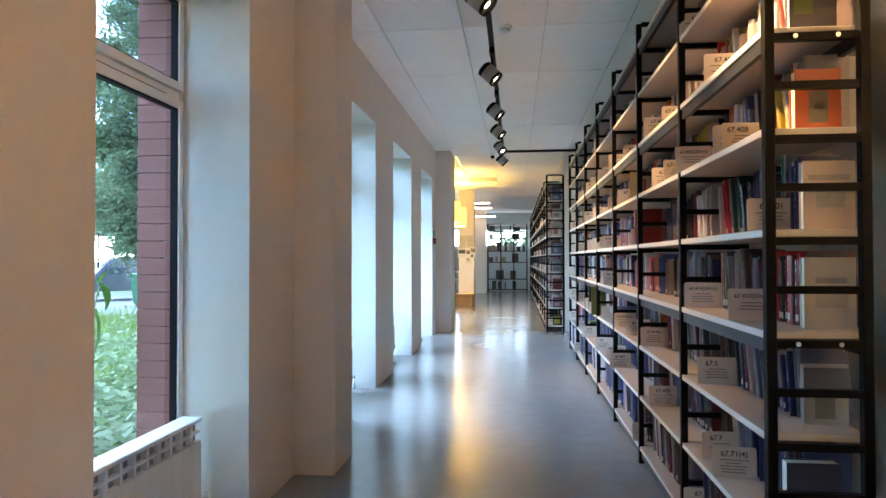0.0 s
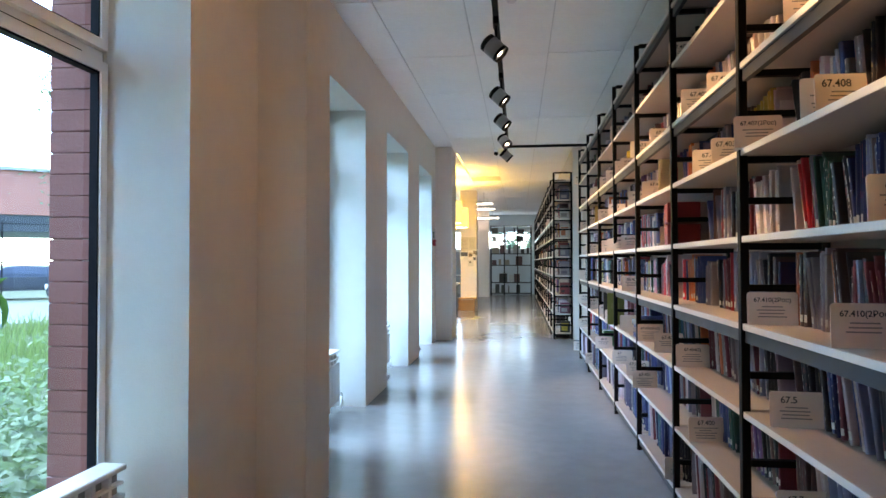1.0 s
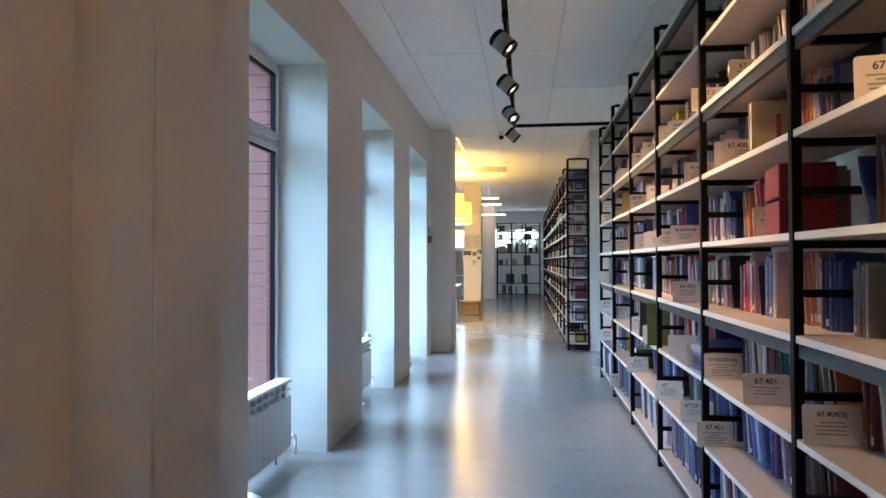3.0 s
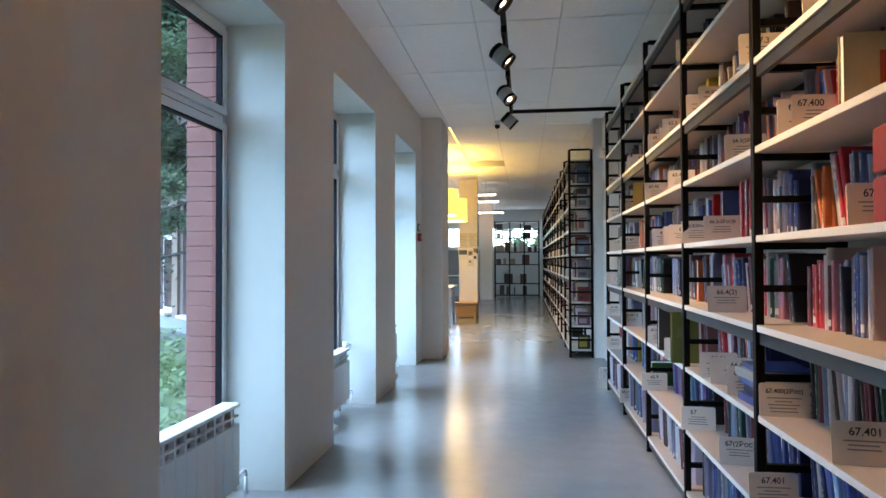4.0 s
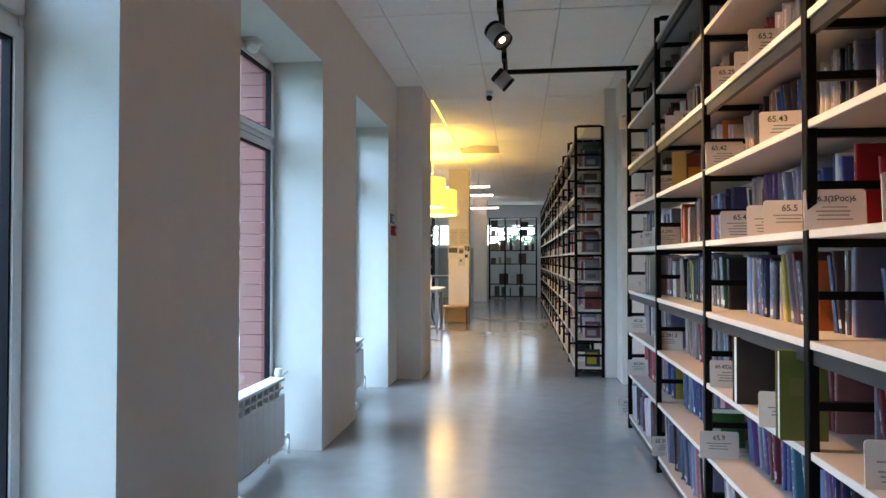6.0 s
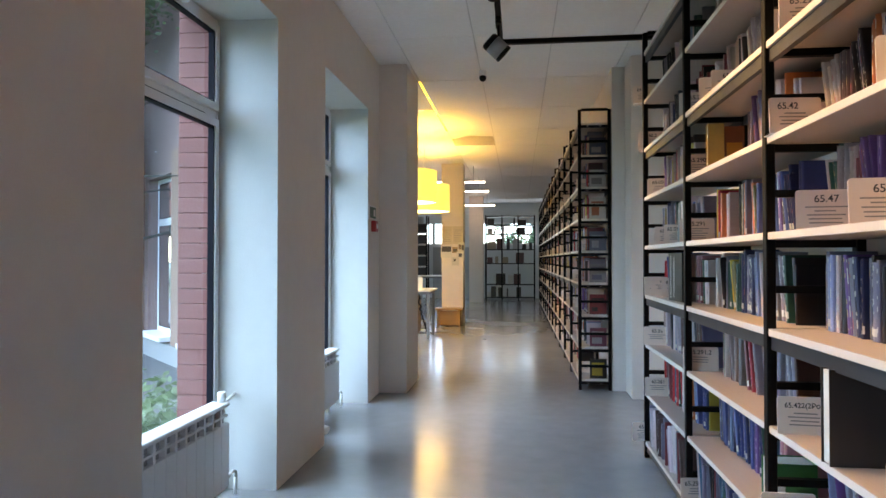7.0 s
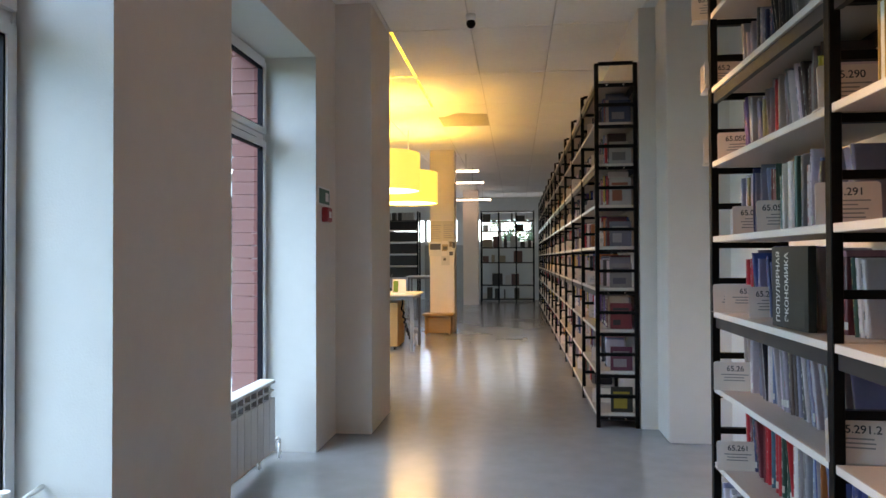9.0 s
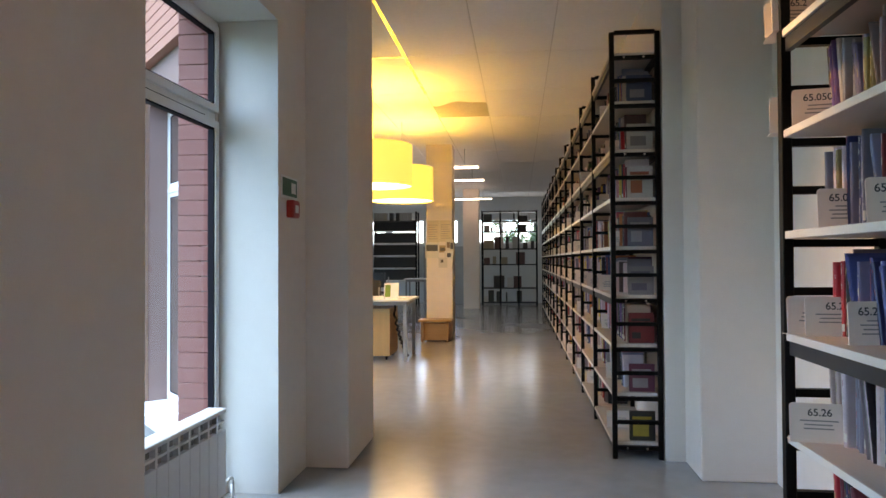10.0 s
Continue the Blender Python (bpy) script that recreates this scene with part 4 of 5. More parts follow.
faced_book(0.945, 2.86, 2, 0.125, 0.175, 0.02, (0.50, 0.46, 0.40), "grey-white booklet face out at the end of the bookshelf", [(0.25, 0.1, 0.45, 0.4, (0.28, 0.26, 0.20)), (0.0, 0.55, 1.0, 0.4, (0.16, 0.16, 0.17))])
faced_book(0.925, 2.80, 4, 0.14, 0.195, 0.03, (0.66, 0.52, 0.42), "cream-covered book face out at the end of the bookshelf", [(0.25, 0.32, 0.55, 0.3, (0.5, 0.46, 0.4)), (0.1, 0.72, 0.8, 0.08, (0.45, 0.38, 0.32))])
faced_book(0.905, 2.80, 5, 0.125, 0.175, 0.04, (0.55, 0.10, 0.03), "orange-red book face out with a grey picture on its cover", [(0.30, 0.12, 0.42, 0.52, (0.22, 0.18, 0.13)), (0.42, 0.34, 0.22, 0.1, (0.02, 0.02, 0.02))])
faced_book(0.868, 8.345, 5, 0.067, 0.212, 0.03, (0.55, 0.33, 0.10), "yellow-ochre book standing face out")
faced_book(0.938, 8.35, 5, 0.08, 0.20, 0.02, (0.20, 0.06, 0.03), "dark book with a glowing orange cover picture", [(0.1, 0.2, 0.8, 0.45, (0.55, 0.2, 0.03))])
faced_book(0.83, 5.06, 5, 0.13, 0.18, 0.03, (0.45, 0.36, 0.22), "beige book with red ornaments on its cover", [(0.62, 0.15, 0.12, 0.6, (0.40, 0.06, 0.03))])
faced_book(0.90, 6.28, 4, 0.10, 0.215, 0.03, (0.03, 0.07, 0.22), "blue file standing face out on the shelf")
faced_book(0.90, 2.82, 6, 0.13, 0.19, 0.03, (0.06, 0.055, 0.07), "dark book with a plant picture face out", [(0.1, 0.3, 0.4, 0.5, (0.08, 0.12, 0.04))])
faced_book(0.885, 2.83, 1, 0.15, 0.18, 0.05, (0.05, 0.06, 0.10), "dark blue and red book face out", [(0.0, 0.0, 1.0, 0.2, (0.22, 0.03, 0.03))])
r = random.Random(17)
for n, c, c2 in ((0, (0.03, 0.025, 0.022), (0.40, 0.28, 0.04)), (1, (0.17, 0.035, 0.06), (0.30, 0.25, 0.25)), (2, (0.22, 0.03, 0.035), (0.04, 0.03, 0.03)), (3, (0.23, 0.20, 0.20), (0.12, 0.10, 0.13)),
                 (4, (0.13, 0.13, 0.17), (0.28, 0.27, 0.29)), (5, (0.48, 0.44, 0.41), (0.36, 0.11, 0.06)), (6, (0.42, 0.38, 0.36), (0.20, 0.17, 0.17)), (7, (0.05, 0.06, 0.11), (0.25, 0.23, 0.25))):
    faced_book(BX0 + 0.105, BY + 0.035, n, 0.145, 0.15 + 0.04 * r.random(), 0.02, c, "book with a printed cover facing the end of the far bookshelf", [(0.12, 0.15, 0.3 + 0.4 * r.random(), 0.2 + 0.2 * r.random(), c2), (0.1, 0.72, 0.75, 0.1, c2)])
pot = thing("flower_pot", "cream ceramic pot on an upper shelf board", "pot", m=Matrix.Translation((1.005, 2.87, LEVEL[6] + BOARD + 0.0005)))
bm = bmesh.new()
cyl(bm, (0, 0, 0), (0, 0, 0.15), 0.038, 20, 0.052)
cyl(bm, (0, 0, 0.1505), (0, 0, 0.172), 0.056, 20)
part("bowl", bm, mat("cream_ceramic", (0.66, 0.60, 0.45), 0.3, 0.05), pot)
stack_m = [mat("lying_cover_%d" % q, c, 0.4, 0.08, 9) for q, c in enumerate(((0.03, 0.06, 0.20), (0.02, 0.03, 0.07), (0.05, 0.10, 0.26), (0.28, 0.27, 0.26)))]
z = LEVEL[2] + BOARD + 0.0005
for k in range(5):
    h = (0.026, 0.034, 0.022, 0.03, 0.018)[k]
    lb = thing("lying_book", "dark blue book lying in a stack on the shelf board", "book", "stacked books", pose(0.83, 5.62, z, 0, 0, (2, -3, 1, 4, -2)[k]))
    bm = bmesh.new()
    box(bm, 0, 0.17, 0, 0.235, 0, 0.0025)
    box(bm, 0, 0.17, 0, 0.235, h - 0.0025, h)
    box(bm, 0, 0.003, 0, 0.235, 0.0026, h - 0.0026)
    part("cover", bm, stack_m[k % 4], lb)
    bm = bmesh.new()
    box(bm, 0.0035, 0.165, 0.004, 0.231, 0.0027, h - 0.0027)
    part("page_block", bm, pages_m, lb)
    z += h + 0.0005
for y0, y1 in ((4.71, 4.90),):
    bx = thing("box_file", "dark red cardboard file boxes lying in two layers", "box file", "", pose(0.795, y0, LEVEL[4] + BOARD + 0.0005, 0, 0, -8))
    red_box = mat("red_board", (0.25, 0.016, 0.018), 0.55, 0.12, 6)
    for z in (0.0, 0.108):
        bm = bmesh.new()
        box(bm, 0.0, 0.152, 0.03, 0.03 + y1 - y0, z, z + 0.098)
        bevel(bm, 0.003)
        part("box", bm, red_box, bx)

# ---- fittings on the west wall ----
sg = thing("exit_sign", "small green and white exit sign on the white wall", "sign")
bm = bmesh.new()
box(bm, WALL_IN - 0.002, WALL_IN + 0.006, 10.66, 10.90, 1.485, 1.60)
part("plate", bm, plastic_w, sg)
bm = bmesh.new()
box(bm, WALL_IN + 0.0062, WALL_IN + 0.0072, 10.672, 10.888, 1.497, 1.588)
part("green_field", bm, green_m, sg)
bm = bmesh.new()
box(bm, WALL_IN + 0.0074, WALL_IN + 0.008, 10.80, 10.865, 1.515, 1.57)
part("white_field", bm, plastic_w, sg)
cp = thing("fire_call_point", "small red fire alarm call point on the white wall", "fire alarm")
bm = bmesh.new()
box(bm, WALL_IN - 0.002, WALL_IN + 0.04, 10.74, 10.84, 1.385, 1.475)
bevel(bm, 0.005, 2)
part("case", bm, red_m, cp)
bm = bmesh.new()
box(bm, WALL_IN + 0.0405, WALL_IN + 0.0425, 10.768, 10.812, 1.41, 1.45)
part("button", bm, plastic_w, cp)

ws = thing("window_sensor", "small white alarm detector under the window head", "detector", m=Matrix.Translation((-1.40, 8.20, LINTEL)))
bm = bmesh.new()
box(bm, -0.045, 0.045, -0.055, 0.055, -0.022, 0.0005)
bevel(bm, 0.008, 2)
part("base", bm, plastic_w, ws)
bm = bmesh.new()
cyl(bm, (0.0, 0.0, -0.0225), (0.012, -0.03, -0.062), 0.042, 14, 0.03)
part("head", bm, plastic_w, ws)
bm = bmesh.new()
cyl(bm, (-0.028, 0.02, -0.0225), (-0.035, 0.06, -0.04), 0.012, 8)
part("cable_gland", bm, steel_g, ws, "grey cable end")

# ---- the side room ----
bn = thing("bench", "low brown wooden bench against the square column", "bench", m=Matrix.Translation((-1.13, 16.83, 0)))
bm = bmesh.new()
box(bm, -0.24, 0.235, -0.15, 0.145, 0.285, 0.312)
bevel(bm, 0.004)
part("seat", bm, wood_o, bn)
for x in (-0.20, 0.165):
    bm = bmesh.new()
    box(bm, x, x + 0.03, -0.14, 0.14, 0.0, 0.284)
    part("side_panel", bm, wood_d, bn)
bm = bmesh.new()
box(bm, -0.169, 0.164, -0.10, -0.08, 0.02, 0.27)
part("apron", bm, wood_d, bn)
photo_m = [mat("photo_%d" % q, c, 0.5, 0.3, 30) for q, c in enumerate(((0.10, 0.08, 0.06), (0.2, 0.12, 0.08), (0.06, 0.06, 0.07)))]
sheet_m = [mat("notice_paper_%d" % q, c, 0.6, 0.05) for q, c in enumerate(((0.58, 0.50, 0.38), (0.66, 0.62, 0.56), (0.40, 0.28, 0.16), (0.60, 0.55, 0.48)))]
# foot, size and tone of each sheet, and the pictures on it: from, width, foot, height as shares
for k, (x, z, w, h, tone, pictures) in enumerate((
        (-1.275, 1.42, 0.18, 0.32, 0, ()), (-1.09, 1.43, 0.18, 0.31, 0, ()), (-1.30, 1.19, 0.20, 0.225, 1, ((0.08, 0.84, 0.45, 0.42),)), (-1.095, 1.27, 0.10, 0.105, 2, ((0.15, 0.7, 0.2, 0.5),)),
        (-1.00, 1.285, 0.125, 0.17, 3, ((0.15, 0.35, 0.3, 0.5), (0.55, 0.35, 0.2, 0.55))), (-1.02, 1.18, 0.13, 0.11, 1, ((0.3, 0.45, 0.2, 0.55),)), (-1.105, 1.05, 0.13, 0.145, 3, ((0.25, 0.3, 0.5, 0.3),)))):
    nt = thing("notice", "paper notice with pictures taped to the column" if pictures else "pale paper notice with lines of text taped to the column", "notice", "notices on the column", Matrix.Translation((x, 16.976 - 0.0012 * k, z)))
    bm = bmesh.new()
    box(bm, 0, w, 0, 0.001, 0, h)
    part("sheet", bm, sheet_m[tone], nt)
    for q, (a, aw, b, bh) in enumerate(pictures):
        bm = bmesh.new()
        box(bm, a * w, (a + aw) * w, -0.0007, -0.0001, b * h, (b + bh) * h)
        part("picture", bm, photo_m[(q + k) % 3], nt)
    if not pictures:
        for q in range(7):
            bm = bmesh.new()
            box(bm, 0.12 * w, (0.88 - 0.1 * (q % 3)) * w, -0.0007, -0.0001, h * (0.15 + 0.105 * q), h * (0.15 + 0.105 * q) + 0.008)
            part("text_line", bm, ink_soft, nt)


def table(x, y, w, d, h, label):
    tb = thing("table", label, "table", "reading tables", Matrix.Translation((x, y, 0)))
    bm = bmesh.new()
    box(bm, 0, w, 0, d, h - 0.026, h)
    bevel(bm, 0.003)
    part("tabletop", bm, table_m, tb)
    bm = bmesh.new()
    box(bm, 0.04, w - 0.04, 0.06, d - 0.06, h - 0.07, h - 0.027)
    part("under_frame", bm, steel_g, tb)
    for a in (0.035, w - 0.075):
        for b in (0.05, d - 0.09):
            bm = bmesh.new()
            box(bm, a, a + 0.04, b, b + 0.04, 0, h - 0.071)
            part("leg", bm, steel_g, tb)
    return tb


table(-2.60, 14.80, 1.42, 0.75, 0.715, "white-topped reading table with grey steel legs")
pd = thing("drawer_cabinet", "beech veneer mobile drawer cabinet under the table", "cabinet", m=Matrix.Translation((-1.86, 14.95, 0)))
bm = bmesh.new()
box(bm, 0, 0.43, 0, 0.5, 0.05, 0.60)
bevel(bm, 0.003)
part("body", bm, wood_o, pd)
for k in range(3):
    bm = bmesh.new()
    box(bm, -0.016, -0.001, 0.012, 0.488, 0.07 + 0.175 * k, 0.235 + 0.175 * k)
    bevel(bm, 0.002)
    part("drawer", bm, wood_o, pd)
for x in (0.05, 0.38):
    for y in (0.06, 0.44):
        bm = bmesh.new()
        cyl(bm, (x - 0.01, y, 0.025), (x + 0.01, y, 0.025), 0.025, 12)
        box(bm, x - 0.015, x + 0.015, y - 0.015, y + 0.015, 0.03, 0.0495)
        part("castor", bm, black, pd)
bk = thing("book_stand", "open green and white booklet propped on the table", "booklet", m=pose(-1.50, 14.95, 0.7155, 0, 0, 6))
bm = bmesh.new()
box(bm, 0, 0.17, 0, 0.004, 0, 0.19, 0, pose(0, 0, 0, -22))
part("sheet", bm, plastic_w, bk)
bm = bmesh.new()
box(bm, 0.012, 0.075, -0.001, -0.0002, 0.02, 0.17, 0, pose(0, 0, 0, -22))
part("green_field", bm, mat("green_print", (0.10, 0.22, 0.03), 0.5, 0.1), bk)
bm = bmesh.new()
box(bm, 0.0, 0.26, -0.05, -0.0, 0.0, 0.006)
part("base", bm, plastic_w, bk)
cb = thing("cable", "black coiled cable hanging from the table", "cable")
cu = bpy.data.curves.new("cable", "CURVE")
cu.dimensions, cu.bevel_depth = "3D", 0.012
spl = cu.splines.new("POLY")
pts = [(-1.40 + 0.16 * u + 0.012 * math.sin(60 * u), 15.05 + 0.012 * math.cos(60 * u), 0.70 - 0.66 * math.sqrt(u)) for u in (k / 60 for k in range(61))]
spl.points.add(len(pts) - 1)
for q, c in zip(spl.points, pts):
    q.co = (*c, 1)
tmp = new("tmp_curve", cu)
bpy.context.view_layer.update()
me = bpy.data.meshes.new_from_object(tmp.evaluated_get(bpy.context.evaluated_depsgraph_get()))
bpy.data.objects.remove(tmp)
me.materials.clear()
me.materials.append(black)
wire = new("wire", me)
wire.parent = cb


def open_rack(x0, x1, y, posts, levels, label, light=0.3, seed=1):
    rk = thing("display_rack", label, "rack", "far display racks", Matrix.Translation((x0, y, 0)))
    w = x1 - x0
    for k in range(posts):
        x = w * k / (posts - 1)
        for d in (0.0, 0.3):
            bm = bmesh.new()
            box(bm, x - 0.018, x + 0.018, d, d + 0.03, 0, 2.42)
            part("post", bm, black, rk)
    for z in levels:
        bm = bmesh.new()
        box(bm, 0.0, w, 0.002, 0.328, z, z + 0.03, 0)
        part("board", bm, beam_m if light > 0.2 else plastic_w, rk)
    r = random.Random(seed)
    for a, b in zip(levels, levels[1:]):
        x = 0.04
        while x < w - 0.12:
            bw, bh = r.uniform(0.03, 0.3), (b - a - 0.04) * r.uniform(0.35, 0.95)
            bw = min(bw, w - 0.03 - x)
            if r.random() < 0.85:
                ob = thing("display_folder", "folder or box standing on the far display rack", "folder", "folders on the far racks", Matrix.Translation((x0 + x, y + 0.04, a + 0.0305)))
                bm = bmesh.new()
                lean = r.choice((0, 0, 0, -14, 12))
                box(bm, 0, bw, 0, 0.18, 0, min(bh, 0.3), 0)
                bevel(bm, 0.004)
                c = r.choice(((0.03, 0.03, 0.035), (0.55, 0.55, 0.53), (0.16, 0.17, 0.18), (0.05, 0.055, 0.05), (0.3, 0.26, 0.2), (0.10, 0.05, 0.05), (0.03, 0.03, 0.035), (0.42, 0.43, 0.42)))
                part("body", bm, mat("box_%02d%02d" % (int(c[0] * 99), int(c[1] * 99)), c, 0.5, 0.1), ob)
            x += bw + r.uniform(0.01, 0.12)
    return rk


open_rack(-0.87, 0.52, 24.28, 4, (0.05, 0.42, 1.02, 1.42, 1.86, 2.12, 2.38), "black open display rack with folders against the end wall", 0.3, 4)


def magazine_rack(x0, x1, y, label):
    """Steel frame with slanting dark panels, each with a pale lip that magazines stand on."""
    rk = thing("magazine_rack", label, "rack", "far display racks", Matrix.Translation((x0, y, 0)))
    w = x1 - x0
    for x in (0.0, w - 0.04):
        for d in (0.0, 0.38):
            bm = bmesh.new()
            box(bm, x, x + 0.04, d, d + 0.04, 0, 2.42)
            part("post", bm, black, rk)
    for z in (0.62, 0.94, 1.26, 1.58, 1.90):
        bm = bmesh.new()
        box(bm, 0.042, w - 0.042, 0, 0.014, 0, 0.31, 0, pose(0, 0.05, z, -14))
        slope = part("slanting_panel", bm, beam_m, rk)
        bm = bmesh.new()
        box(bm, 0.042, w - 0.042, -0.045, 0.0, -0.002, 0.022, 0, pose(0, 0.05, z, -14))
        part("lip", bm, plastic_w, slope, "pale front lip")
    bm = bmesh.new()
    box(bm, 0.0, w, 0.002, 0.418, 2.16, 2.185)
    part("top_board", bm, beam_m, rk)
    r = random.Random(8)
    x = 0.08
    while x < w - 0.18:
        fb = thing("file_box", "upright file box on top of the magazine rack", "file box", "file boxes on the rack", Matrix.Translation((x0 + x, y + 0.08, 2.1855)))
        bm = bmesh.new()
        box(bm, 0, 0.10, 0, 0.24, 0, 0.21)
        bevel(bm, 0.004)
        part("body", bm, mat("file_grey", (0.30, 0.29, 0.28), 0.5, 0.1) if r.random() < 0.5 else beam_m, fb)
        x += 0.105 + (0.06 if r.random() < 0.3 else 0.004)
    return rk


magazine_rack(-3.75, -2.55, 24.2, "black steel rack with slanting magazine shelves against the end wall")
cb2 = thing("cupboard", "blue-grey two-door cupboard below the high windows", "cupboard", m=Matrix.Translation((-2.46, 24.75, 0)))
bm = bmesh.new()
box(bm, 0, 1.1, 0.02, 0.44, 0.06, 1.52)
box(bm, 0.02, 1.08, 0.05, 0.42, 0.0, 0.0595)
part("body", bm, mat("cupboard_grey", (0.30, 0.34, 0.36), 0.5, 0.05), cb2)
for x in (0.004, 0.553):
    bm = bmesh.new()
    box(bm, x, x + 0.543, 0.0, 0.0195, 0.065, 1.515)
    bevel(bm, 0.003)
    leaf = part("door", bm, mat("cupboard_grey", (0.30, 0.34, 0.36)), cb2)
    hx = x + 0.50 if x < 0.1 else x + 0.043
    bm = bmesh.new()
    cyl(bm, (hx, -0.03, 0.75), (hx, -0.03, 1.25), 0.012, 8)
    cyl(bm, (hx, -0.03, 0.80), (hx, -0.001, 0.80), 0.008, 8)
    cyl(bm, (hx, -0.03, 1.20), (hx, -0.001, 1.20), 0.008, 8)
    part("handle", bm, black, leaf, "long black bar handle")
pp = thing("pen_pot", "dark pen pot with pencils on the white table", "pen pot", m=Matrix.Translation((-1.74, 15.12, 0.7155)))
bm = bmesh.new()
cyl(bm, (0, 0, 0), (0, 0, 0.11), 0.042, 16, 0.046)
part("cup", bm, black, pp)
for k in range(6):
    a = 1.05 * k
    bm = bmesh.new()
    cyl(bm, (0.012 * math.cos(a), 0.012 * math.sin(a), 0.1), (0.045 * math.cos(a), 0.045 * math.sin(a), 0.19 + 0.012 * (k % 3)), 0.004, 6)
    part("pencil", bm, (wood_d, black, red_m)[k % 3], pp)
table(-2.55, 22.2, 0.9, 0.6, 0.74, "small table with steel legs at the far end")


def chair(x, y, turn):
    ch = thing("chair", "dark office chair with steel legs beside the table", "chair", "chairs at the tables", pose(x, y, 0, 0, 0, turn))
    bm = bmesh.new()
    box(bm, -0.22, 0.22, -0.21, 0.21, 0.43, 0.475)
    bevel(bm, 0.012, 2)
    part("seat", bm, beam_m, ch)
    bm = bmesh.new()
    box(bm, -0.21, 0.21, 0.20, 0.235, 0.60, 0.92, 0, pose(0, 0, 0, -6))
    bevel(bm, 0.012, 2)
    part("backrest", bm, beam_m, ch)
    for a in (-0.19, 0.19):
        for b in (-0.18, 0.18):
            bm = bmesh.new()
            cyl(bm, (a, b, 0), (a, b, 0.429), 0.011, 8)
            part("leg", bm, steel_g, ch)
        bm = bmesh.new()
        cyl(bm, (a, 0.19, 0.44), (a, 0.15, 0.80), 0.010, 8)
        part("back_post", bm, steel_g, ch)


chair(-1.95, 15.85, 10)
chair(-2.9, 21.8, 160)

# ---- outside ----
bm = bmesh.new()
bmesh.ops.create_grid(bm, x_segments=40, y_segments=40, size=400, matrix=Matrix.Translation((0, 0, GROUND)))
setting("ground", bm, soil_m, "rough green lawn round the building")
ROAD = Matrix.Translation((-10.2, 17.6, GROUND)) @ Matrix.Rotation(radians(38), 4, "Z")
bm = bmesh.new()
box(bm, -60, 60, 0.0, 11.0, -0.2, 0.012, 0, ROAD)
setting("road", bm, asphalt, "pale grey asphalt driveway")
bm = bmesh.new()
box(bm, -60, 60, -0.15, 0.0, -0.2, 0.10, 0, ROAD)
setting("kerb", bm, concrete, "grey concrete kerb along the driveway")

bm = bmesh.new()
box(bm, 0.4, 14.9, 0.061, 1.5, GROUND - 0.2, GROUND + 0.02, 0, WING)
setting("pavement", bm, mat("worn_asphalt", (0.085, 0.085, 0.085), 0.9, 0.2, 3.0, 0.5, 60), "dark worn paving along the wing")

# orange piers, upper brick band and lines on the wing
for k, c in enumerate((2.1, 4.4, 6.45, 8.5, 10.5, 12.5)):
    bm = bmesh.new()
    box(bm, c - 0.2, c + 0.2, 0.001, 0.06, GROUND + 0.31, 2.75, 0, WING)
    part("pier", bm, facade_o, wing, "orange plaster pier")
for k in range(40):
    bm = bmesh.new()
    box(bm, -0.2, 4.2, 0.001, 0.075, 2.76 + 0.082 * k, 2.832 + 0.082 * k, 0, WING)
    part("brick_course", bm, mat("orange_brick", (0.46, 0.175, 0.125), 0.8, 0.1, 6), wing, "orange brick course")


